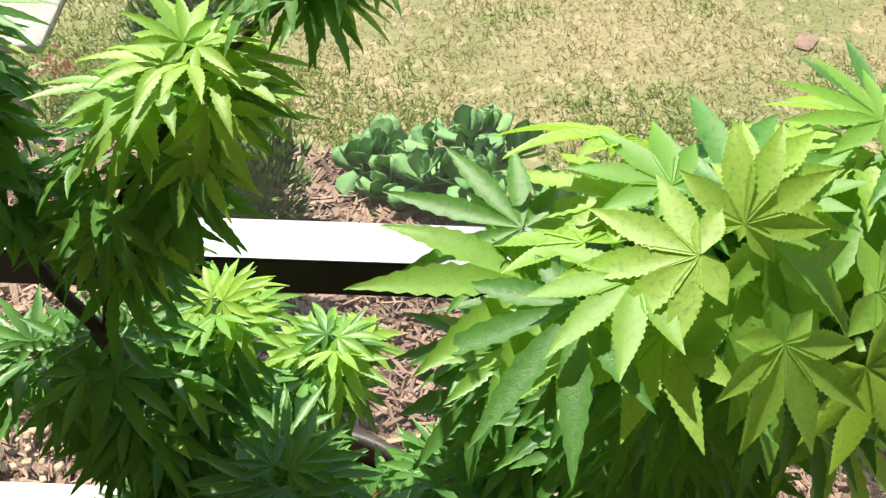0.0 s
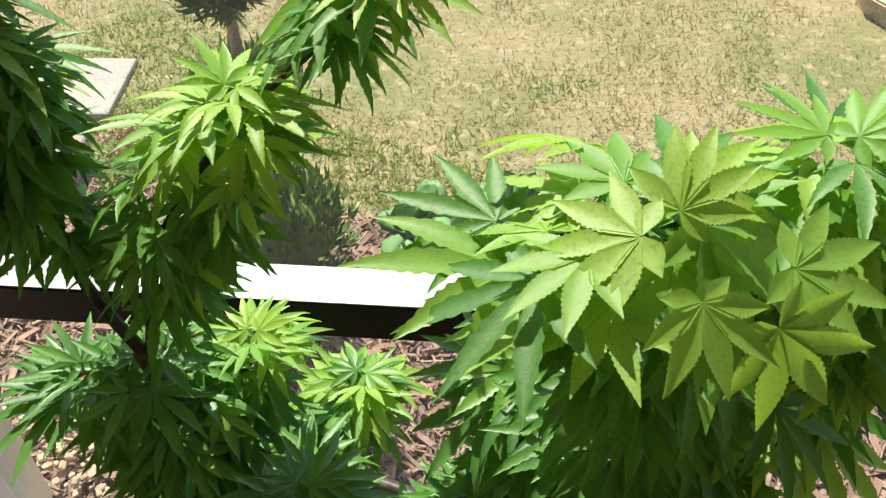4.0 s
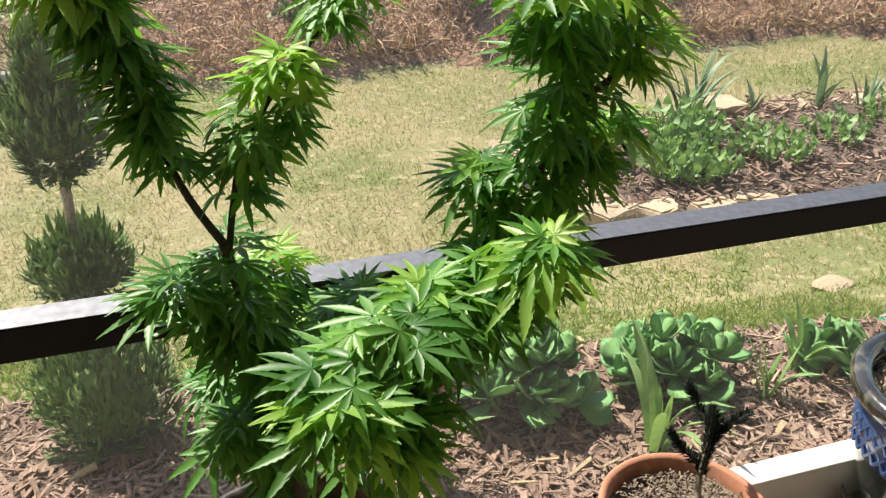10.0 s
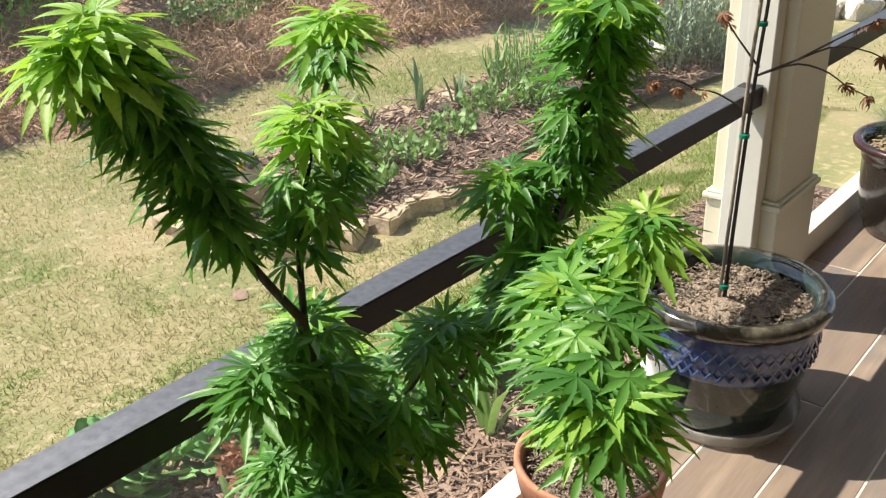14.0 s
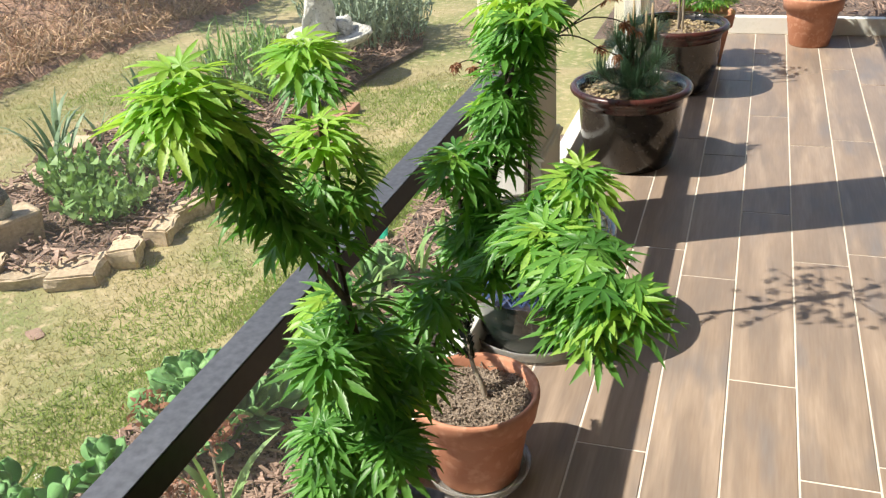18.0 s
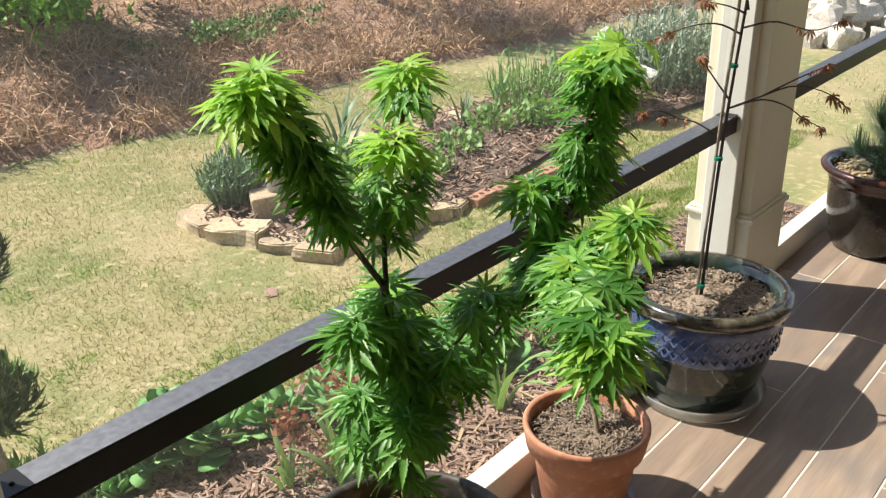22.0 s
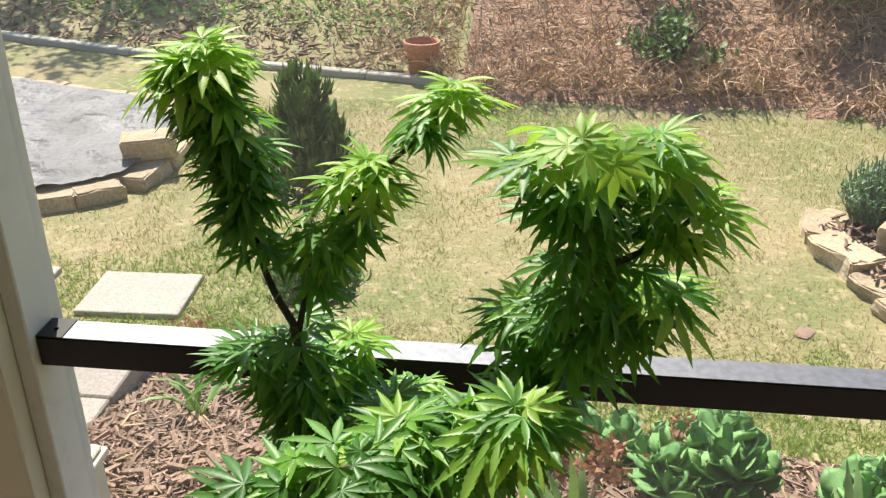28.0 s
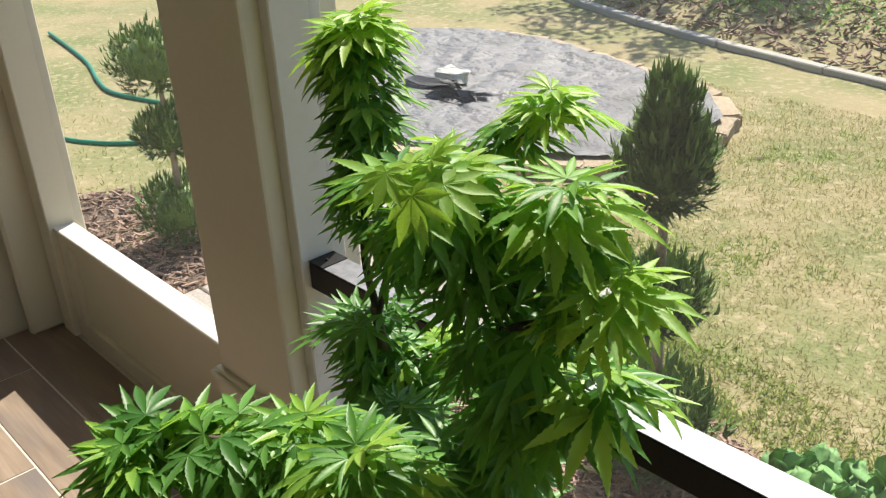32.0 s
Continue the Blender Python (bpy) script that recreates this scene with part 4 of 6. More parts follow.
def pine():
    ob, rng = brown_pot((3.03, 0.36, 0.0), 1.0, "young pine with long blue-green needles in an oxblood glazed pot", "potted_pine")
    trunk = [Vector(p) for p in ((0.0, 0.0, 0.33), (0.01, -0.01, 0.42), (-0.01, 0.0, 0.52), (0.0, 0.0, 0.62))]
    part("trunk", tube(curve_pts(trunk, 12), [0.016 - 0.008 * k / 11 for k in range(12)], 8), M_DARKBARK, ob, "", True)
    shoots = [((0, 0, 0.40), (-0.08, 0.02, 0.44), (-0.14, 0.03, 0.48)), ((0, 0, 0.42), (-0.03, -0.08, 0.47), (-0.05, -0.13, 0.53)), ((0, 0, 0.46), (0.05, -0.06, 0.55), (0.07, -0.08, 0.62)), ((0, 0, 0.5), (-0.04, 0.05, 0.57), (-0.06, 0.07, 0.63)), ((0, 0, 0.52), (0.01, 0.0, 0.6), (0.02, 0.0, 0.68)), ((0, 0, 0.4), (0.08, 0.05, 0.46), (0.12, 0.08, 0.54)), ((0, 0, 0.37), (-0.1, -0.03, 0.39), (-0.15, -0.05, 0.42)), ((0, 0, 0.37), (0.0, 0.1, 0.4), (0.0, 0.16, 0.45)), ((0, 0, 0.38), (-0.06, -0.09, 0.40), (-0.09, -0.14, 0.43))]
    for sh in shoots:
        part("shoot", tube(curve_pts(sh, 8), 0.006, 6), M_DARKBARK, ob)
        needle_spray("needles", sh, 380, 0.125, M_NEEDLE, ob, rng, 0.85, 0.022, "long blue-green needles")
    for x, y, h in ((0.07, -0.08, 0.16), (0.02, 0.0, 0.19), (-0.01, 0.02, 0.13), (0.09, -0.05, 0.12), (0.03, -0.10, 0.10)):
        part("candle", tube([(x, y, 0.60), (x + 0.005, y, 0.60 + h * 0.6), (x + 0.012, y + 0.004, 0.60 + h)], [0.009, 0.008, 0.004], 7), M_BUD, ob, "pale upright spring candle", True)


pine()


def far_pots():
    ob, rng = brown_pot((4.27, 0.25, 0.0), 1.02, "staked green maple in a dark glazed pot", "potted_maple")
    for x, y, z in ((0.02, 0.0, 1.0), (-0.05, -0.03, 0.95)):
        part("stake", tube([(x, y, 0.3), (x * 1.5, y, z)], 0.007, 7), M_TWIG, ob, "pale bamboo stake")
    part("stem", tube(curve_pts([(0, 0, 0.32), (0.02, -0.03, 0.6), (0.0, -0.05, 0.9)], 10), 0.007, 7), M_DARKBARK, ob)
    for k in range(90):
        a, r = rng.uniform(0, 6.28), 0.2 * math.sqrt(rng.random())
        lf = new("leaf", rng.choice(LEAVES_OLD + LEAVES_NEW))
        lf.parent = ob
        lf.matrix_basis = leaf_pose(Vector((0.25 + r * math.cos(a), -0.05 + r * math.sin(a), rng.uniform(0.55, 0.78))), Vector((math.cos(a), math.sin(a), 0)), rng.uniform(0.1, 0.9), rng.uniform(0.04, 0.06), rng)
    prof = [(0.125, 0.0), (0.13, 0.005), (0.165, 0.21), (0.168, 0.235), (0.187, 0.238), (0.2, 0.315), (0.198, 0.325)]
    ob, soil, rs, rng = shell_pot("potted_shrub", (4.86, 0.14, 0.0), prof, 0.018, 0.28, M_TERRA, M_SOIL, "leafy green shrub in a terracotta pot", "shrub")
    part("stem", tube([(0, 0, 0.26), (0.01, 0.0, 0.40)], 0.011, 7), M_DARKBARK, ob)
    for k in range(170):
        a, r = rng.uniform(0, 6.28), 0.20 * math.sqrt(rng.random())
        lf = new("leaf", rng.choice(LEAVES_OLD + LEAVES_NEW))
        lf.parent = ob
        lf.matrix_basis = leaf_pose(Vector((r * math.cos(a), r * math.sin(a), 0.42 + rng.uniform(-0.06, 0.16) * (1.2 - r / 0.2))), Vector((math.cos(a), math.sin(a), 0)), rng.uniform(-0.2, 0.8), rng.uniform(0.045, 0.075), rng)
    ob, soil, rs, rng = shell_pot("potted_tree", (5.38, -0.545, 0.0), prof, 0.018, 0.28, M_TERRA, M_SOIL, "slim young tree in a terracotta pot by the far sill", "tree")
    part("trunk", tube(curve_pts([(0.02, 0, 0.26), (0.025, -0.01, 0.5), (0.02, -0.03, 0.8), (0.03, -0.03, 1.3)], 14), [0.016 - 0.008 * k / 13 for k in range(14)], 7), M_DARKBARK, ob, "", True)
    for k in range(120):
        a, r = rng.uniform(0, 6.28), 0.24 * math.sqrt(rng.random())
        lf = new("leaf", rng.choice(LEAVES_OLD))
        lf.parent = ob
        lf.matrix_basis = leaf_pose(Vector((r * math.cos(a), r * math.sin(a), rng.uniform(0.55, 1.3))), Vector((math.cos(a), math.sin(a), 0)), rng.uniform(-0.2, 0.8), rng.uniform(0.04, 0.06), rng)


far_pots()


# ---- garden: bed along the porch ----
def chip_shapes(rng, n=6):
    out = []
    for _ in range(n):
        bm = bmesh.new()
        l, w, h = 1.0, rng.uniform(0.10, 0.28), rng.uniform(0.05, 0.12)
        v = [bm.verts.new((sx * l / 2 * rng.uniform(0.8, 1.1), sy * w / 2 * rng.uniform(0.5, 1.1), sz * h / 2)) for sx in (-1, 1) for sy in (-1, 1) for sz in (-1, 1)]
        for q in ((0, 1, 3, 2), (4, 6, 7, 5), (0, 4, 5, 1), (2, 3, 7, 6), (0, 2, 6, 4), (1, 5, 7, 3)):
            bm.faces.new([v[i] for i in q])
        out.append(arrays(bm))
    return out


def in_bed(x, y):
    """Whether a spot lies in the mulch bed beside the porch."""
    front = 1.62 - 0.20 * smooth_step(0.3, 1.6, x) + 0.10 * math.sin(x * 2.1) + 0.42 * smooth_step(0.2, -0.6, x)
    if x < -1.27:
        return False
    return 0.70 < y < front and x < 5.6 and not (x > 2.0 and y > 1.25)


def mulch():
    rng = random.Random(21)
    shapes = chip_shapes(rng)
    sheet = grid_sheet(-1.27, 3.4, 0.705, 2.05, 90, 26, lambda x, y: ground(x, y) + (0.014 + 0.012 * noise.noise((x * 8, y * 8, 5.0)) if in_bed(x, y) else -0.05))
    bed = obj("mulch_bed", sheet, M_MULCHSOIL, smooth=True)
    tagged(bed, "garden bed of brown shredded bark mulch along the porch", "garden bed", "", "structure")
    places = []
    while len(places) < 19000:
        x, y = rng.uniform(-1.27, 3.3), rng.uniform(0.72, 2.1)
        if not in_bed(x, y) or (x > 1.8 and rng.random() < 0.6):
            continue
        s = rng.choice((0.010, 0.015, 0.021, 0.03, 0.042, 0.065)) * rng.uniform(0.7, 1.3)
        places.append((rng.randrange(6), placed(x, y, ground(x, y) + 0.018 + rng.uniform(0, 0.014), rng.gauss(0, 0.3), rng.gauss(0, 0.25), rng.uniform(0, 6.28), s)))
    scatter("bark_chips", shapes, places, M_CHIP, bed, "shredded bark chips", "", "stuff", False)
    pale = []
    for _ in range(110):
        x, y = rng.uniform(-1.2, 2.8), rng.uniform(0.75, 1.9)
        if in_bed(x, y):
            pale.append((rng.randrange(6), placed(x, y, ground(x, y) + 0.035, rng.gauss(0, 0.2), rng.gauss(0, 0.2), rng.uniform(0, 6.28), rng.uniform(0.03, 0.09))))
    scatter("pale_chips", shapes, pale, M_BUD, bed, "paler splintered bark pieces", "", "stuff", False)
    stones = [arrays(rock(rng, 1, 0.8, 0.6)) for _ in range(3)]
    gravel = [(rng.randrange(3), placed(rng.uniform(-1.15, -0.72), rng.gauss(0.86, 0.07), -0.02 + rng.uniform(0, 0.02), 0, 0, rng.uniform(0, 6), rng.uniform(0.007, 0.02))) for _ in range(150)]
    scatter("gravel", stones, gravel, M_STONE, bed, "pale gravel at the porch's foot", "", "stuff", False)


mulch()

M_SUCC = leaf_mat("succulent_leaf", (0.17, 0.37, 0.14), (0.35, 0.60, 0.25), (0.34, 0.62, 0.12), share=0.3, rough=0.6, spec=0.25)
M_IRIS = leaf_mat("iris_leaf", (0.18, 0.31, 0.11), (0.30, 0.44, 0.18), (0.30, 0.50, 0.10), share=0.3)
M_IRISBLUE = leaf_mat("grey_green_leaf", (0.13, 0.22, 0.13), (0.24, 0.34, 0.20), (0.22, 0.36, 0.14), share=0.22)
M_HERB = leaf_mat("herb_leaf", (0.16, 0.29, 0.09), (0.30, 0.45, 0.17), (0.26, 0.45, 0.10), share=0.3)
M_SILVER = leaf_mat("silvery_leaf", (0.20, 0.28, 0.19), (0.34, 0.42, 0.30), (0.26, 0.34, 0.2), share=0.2)
M_YEW = leaf_mat("yew_needles", (0.085, 0.16, 0.05), (0.22, 0.33, 0.10), (0.08, 0.16, 0.03), share=0.18)
M_BUSH = leaf_mat("bush_leaf", (0.10, 0.24, 0.04), (0.20, 0.40, 0.07), (0.25, 0.5, 0.06), share=0.35)
M_REDFLOWER = leaf_mat("russet_flower", (0.30, 0.12, 0.08), (0.46, 0.24, 0.15), (0.4, 0.2, 0.1), share=0.25)
M_WHITEFLOWER = leaf_mat("white_flower", (0.55, 0.55, 0.48), (0.72, 0.72, 0.66), (0.6, 0.6, 0.5), share=0.2)


def paddle_mesh(name, material, seed):
    """A thick spoon-shaped succulent leaf, 1 long, standing along +y with a hollow face."""
    rng = random.Random(seed)
    bm = bmesh.new()
    rows = []
    for i in range(6):
        u = i / 5
        w = 0.09 + 0.34 * math.sin(math.pi * (0.08 + 0.84 * u)) ** 1.3 * (0.4 + 0.85 * u)
        w = 0.02 if i == 5 else w
        z = 0.22 * u * u
        rows.append([bm.verts.new((-w, u, z + 0.035)), bm.verts.new((0, u * 1.04, z)), bm.verts.new((w, u, z + 0.035)), bm.verts.new((0, u, z - 0.04))])
    for a, b in zip(rows, rows[1:]):
        for k in range(4):
            bm.faces.new((a[k], a[(k + 1) % 4], b[(k + 1) % 4], b[k]))
    bm.faces.new(rows[-1])
    bmesh.ops.recalc_face_normals(bm, faces=bm.faces[:])
    me = bpy.data.meshes.new(name)
    bm.to_mesh(me)
    bm.free()
    for poly in me.polygons:
        poly.use_smooth = True
    me.materials.append(material)
    return me


PADDLES = [paddle_mesh("succulent_leaf", M_SUCC, k) for k in range(3)]


def succulent(x, y, radius, height, heads, seed, name="sedum"):
    rng = random.Random(seed)
    z0 = ground(x, y) + 0.02
    ob = base(name, (x, y, z0), "clump of fleshy grey-green succulent rosettes in mulch", "succulent", "succulents in the bed")
    for h in range(heads):
        a, r = h * 2.39996 + rng.uniform(-0.5, 0.5), radius * 0.8 * math.sqrt((h + 0.5) / heads) * rng.uniform(0.75, 1.15)
        tip = Vector((r * math.cos(a), r * math.sin(a), height * (1 - 0.45 * (r / radius) ** 2) * rng.uniform(0.5, 1.1)))
        part("stem", tube([(tip.x * 0.3, tip.y * 0.3, -0.02), (tip.x * 0.8, tip.y * 0.8, tip.z * 0.5), tip], 0.006, 6), M_IRIS, ob)
        for k in range(8):
            b = k * 2.39996 + rng.uniform(-0.2, 0.2)
            low = k / 7
            lean = Vector((math.cos(b), math.sin(b), 0)) + Vector((tip.x, tip.y, 0)) * 1.2 / radius * low * 0.5
            lf = new("succulent_leaf", rng.choice(PADDLES))
            lf.parent = ob
            lf.matrix_basis = leaf_pose(tip + Vector((0, 0, -0.04 * low)), lean, -1.0 + 0.95 * low, rng.uniform(0.08, 0.125) * (0.65 + 0.4 * low), rng, 0.38)
    return ob


succulent(0.60, 1.28, 0.23, 0.19, 20, 1)
succulent(1.10, 1.22, 0.19, 0.14, 15, 2)
succulent(0.08, 1.60, 0.20, 0.21, 15, 3)
succulent(-0.15, 1.72, 0.13, 0.10, 8, 4)
succulent(0.36, 1.50, 0.10, 0.09, 6, 5)
succulent(1.62, 1.12, 0.10, 0.10, 5, 6)


def sword_leaf(length, width, bend, lean, turn, rng):
    bm = bmesh.new()
    rows, n = [], 7
    for i in range(n + 1):
        u = i / n
        w = width * (0.55 + 0.6 * math.sin(math.pi * (0.1 + 0.62 * u))) * (1 - u ** 5) if i < n else 0.0005
        ang = lean + bend * u * u
        p = Vector((0, math.sin(ang) * length * u, math.cos(ang) * length * u))
        rows.append((bm.verts.new((-w / 2, p.y + 0.002, p.z)), bm.verts.new((0, p.y - 0.004 * (1 - u), p.z)), bm.verts.new((w / 2, p.y + 0.002, p.z))))
    for a, b in zip(rows, rows[1:]):
        bm.faces.new((a[0], a[1], b[1], b[0]))
        bm.faces.new((a[1], a[2], b[2], b[1]))
    bmesh.ops.rotate(bm, verts=bm.verts[:], cent=(0, 0, 0), matrix=Euler((0, 0, turn)).to_matrix())
    bmesh.ops.translate(bm, verts=bm.verts[:], vec=(rng.uniform(-0.02, 0.02), rng.uniform(-0.02, 0.02), 0))
    return bm


def iris(x, y, height, fans, seed, material=None, withered=False, z0=None):
    rng = random.Random(seed)
    ob = base("iris", (x, y, ground(x, y) if z0 is None else z0), "clump of upright sword-shaped green iris leaves", "iris", "irises in the garden")
    flat = rng.uniform(0, 3.1)
    for k in range(fans):
        side = 1 if k % 2 else -1
        lean = 0.05 + 0.42 * (k / fans) * rng.uniform(0.6, 1.2)
        part("leaf", sword_leaf(height * rng.uniform(0.6, 1.1), 0.026 * (height / 0.3) ** 0.5, rng.uniform(0.0, 0.5), lean, flat + (math.pi if side > 0 else 0) + rng.uniform(-0.6, 0.6), rng), material or M_IRIS, ob, "", True)
    if withered:
        pts = [(0, 0, 0), (0.03, 0.02, height * 0.6), (0.06, 0.04, height * 0.95)]
        part("flower_stalk", tube(curve_pts(pts, 8), 0.005, 6), M_TWIG, ob)
        shapes = [blade_shape(0.5, b, 2) for b in (0.5, 1.2)]
        scatter("withered_flowers", shapes, [(rng.randrange(2), placed(0.06 + rng.gauss(0, 0.03), 0.04 + rng.gauss(0, 0.03), height * rng.uniform(0.75, 1.1), rng.uniform(-2, 2), rng.uniform(-2, 2), rng.uniform(0, 6), rng.uniform(0.014, 0.034))) for _ in range(170)], M_REDFLOWER, ob, "withered russet flowers", "", "stuff")
    return ob


iris(0.235, 1.03, 0.34, 9, 1, withered=True)
iris(0.885, 0.94, 0.36, 10, 2)
iris(1.32, 1.06, 0.25, 7, 3)
iris(1.50, 1.14, 0.24, 8, 14)
iris(1.72, 1.02, 0.25, 9, 4)
iris(1.98, 1.0, 0.2, 6, 24)
iris(-0.98, 1.63, 0.26, 9, 5)
iris(0.14, 1.17, 0.22, 5, 6, withered=True)
iris(0.47, 1.40, 0.18, 5, 7, withered=True)
iris(2.25, 1.02, 0.16, 6, 15)


def red_flower(x, y, seed):
    rng = random.Random(seed)
    ob = base("flower_clump", (x, y, ground(x, y)), "small clump with pinkish-red flower spikes by the path", "flowers")
    shapes = [blade_shape(0.4, b, 2) for b in (0.5, 1.2)]
    for nm, m, z0, z1, n in (("leaves", M_HERB, 0.0, 0.09, 160), ("flowers", M_REDFLOWER, 0.07, 0.17, 130)):
        scatter(nm, shapes, [(rng.randrange(2), placed(rng.gauss(0, 0.04), rng.gauss(0, 0.04), rng.uniform(z0, z1), rng.uniform(-1, 1), rng.uniform(-1, 1), rng.uniform(0, 6), rng.uniform(0.015, 0.03))) for _ in range(n)], m, ob, "", "", "stuff")


red_flower(-1.17, 2.08, 1)
red_flower(0.24, 1.12, 2)


def needle_ball(ob, centre, rx, rz, count, rng, material=None, size=0.05):
    """A clipped conifer mass: many little upright sprigs with gaps and an uneven edge."""
    shapes = [blade_shape(0.30, b, 2) for b in (0.2, 0.6)]
    places = []
    for _ in range(count):
        d = Vector((rng.gauss(0, 1), rng.gauss(0, 1), rng.gauss(0, 1))).normalized()
        f = rng.uniform(0.45, 1.0) ** 0.5 * (1 + 0.34 * noise.noise(d * 2.6 + Vector(centre) * 5))
        p = Vector(centre) + Vector((d.x * rx * f, d.y * rx * f, d.z * rz * f))
        up = (d * 1.0 + Vector((0, 0, 0.7)) + Vector((rng.gauss(0, 0.25), rng.gauss(0, 0.25), 0))).normalized()
        for _k in range(3):
            q = (up + Vector((rng.gauss(0, 0.4), rng.gauss(0, 0.4), rng.gauss(0, 0.2)))).to_track_quat("Z", "Y")
            s = size * rng.uniform(0.5, 1.1)
            places.append((rng.randrange(2), np.array(Matrix.LocRotScale(p, q, (s, s, s)))))
    return scatter("sprigs", shapes, places, material or M_YEW, ob, "dark green needled sprigs", "", "stuff")


def topiary(x, y, balls, top, label, seed):
    rng = random.Random(seed)
    z0 = ground(x, y) + 0.01
    ob = base("topiary", (x, y, z0), label, "topiary", "clipped conifers")
    part("trunk", tube(curve_pts([(0, 0, -0.03), (0.01, 0, 0.3), (-0.005, 0.01, 0.6), (0, 0, top - z0 - 0.06)], 12), [0.022 - 0.012 * k / 11 for k in range(12)], 8), M_TWIG, ob, "pale straight trunk", True)
    for zc, rx, rz, n in balls:
        crown = part("crown", lathe([(0.01, zc - z0 - rz * 0.7), (rx * 0.6, zc - z0 - rz * 0.4), (rx * 0.66, zc - z0), (rx * 0.4, zc - z0 + rz * 0.5), (0.005, zc - z0 + rz * 0.75)], 12, 0.25), M_YEW, ob, "tight dark green clipped foliage", True)
        needle_ball(crown, (0, 0, zc - z0), rx, rz, n, rng)
    return ob


topiary(-0.52, 1.50, [(0.87, 0.115, 0.125, 800), (1.0, 0.06, 0.11, 300), (0.50, 0.125, 0.10, 520), (0.10, 0.18, 0.18, 1000)], 1.13, "three-tiered clipped conifer topiary standing in the mulch", 31)
topiary(-3.15, 1.45, [(0.40, 0.15, 0.12, 600), (0.74, 0.20, 0.15, 700), (0.02, 0.20, 0.17, 700)], 0.86, "clipped conifer topiary beside the paved path", 32)


# ---- path and stepping stones ----
def path():
    ob = base("paved_path", (-2.2, 1.4, 0), "path of pinkish-grey concrete pavers beside the porch", "path", "", "structure")
    for i in range(2):
        for j in range(3):
            x1, y0 = -1.28 - i * 0.62, 0.71 + j * 0.462
            if i == 1 and j > 2:
                continue
            part("paver", box(x1 - 0.613 + 2.2, x1 + 2.2, y0 - 1.4, y0 + 0.454 - 1.4, -0.20, -0.062, 0.006), M_PATH, ob)
    for x0, x1, y0, y1 in ((-1.775, -1.335, 2.32, 2.67), (-2.42, -1.99, 2.32, 2.67), (-3.06, -2.64, 2.31, 2.66)):
        st = obj("stepping_stone", box((x0 - x1) / 2, (x1 - x0) / 2, (y0 - y1) / 2, (y1 - y0) / 2, -0.05, 0.012, 0.008, 2), M_CONCRETE)
        st.location = ((x0 + x1) / 2, (y0 + y1) / 2, LAWN + 0.008)
        st.rotation_euler = (0, 0, 0.04)
        tagged(st, "square grey concrete stepping stone set in the lawn", "stepping stone", "stepping stones")


path()


# ---- pond under its liner ----
def slab(rng, sx, sy, sz):
    """A flat split stone with slightly crooked sides, foot at z = 0."""
    bm = box(-sx / 2, sx / 2, -sy / 2, sy / 2, 0, sz)
    bmesh.ops.subdivide_edges(bm, edges=bm.edges[:], cuts=3, use_grid_fill=True)
    off = Vector((rng.uniform(0, 90), rng.uniform(0, 90), 0))
    skew = rng.uniform(-0.12, 0.12)
    for v in bm.verts:
        n = noise.noise_vector(v.co * 7 + off)
        v.co += Vector((n.x * 0.03 + skew * v.co.y, n.y * 0.035, n.z * 0.012))
    sharp = [e for e in bm.edges if e.calc_face_angle(0) > 0.9]
    bmesh.ops.bevel(bm, geom=sharp, offset=0.009, segments=2, affect="EDGES")
    return bm



M_LINER = mat("grey_pond_liner", (0.13, 0.13, 0.137), (0.17, 0.165, 0.175), 0.6, 3.0, 5, 0.8, 0.05, c3=(0.10, 0.10, 0.105))


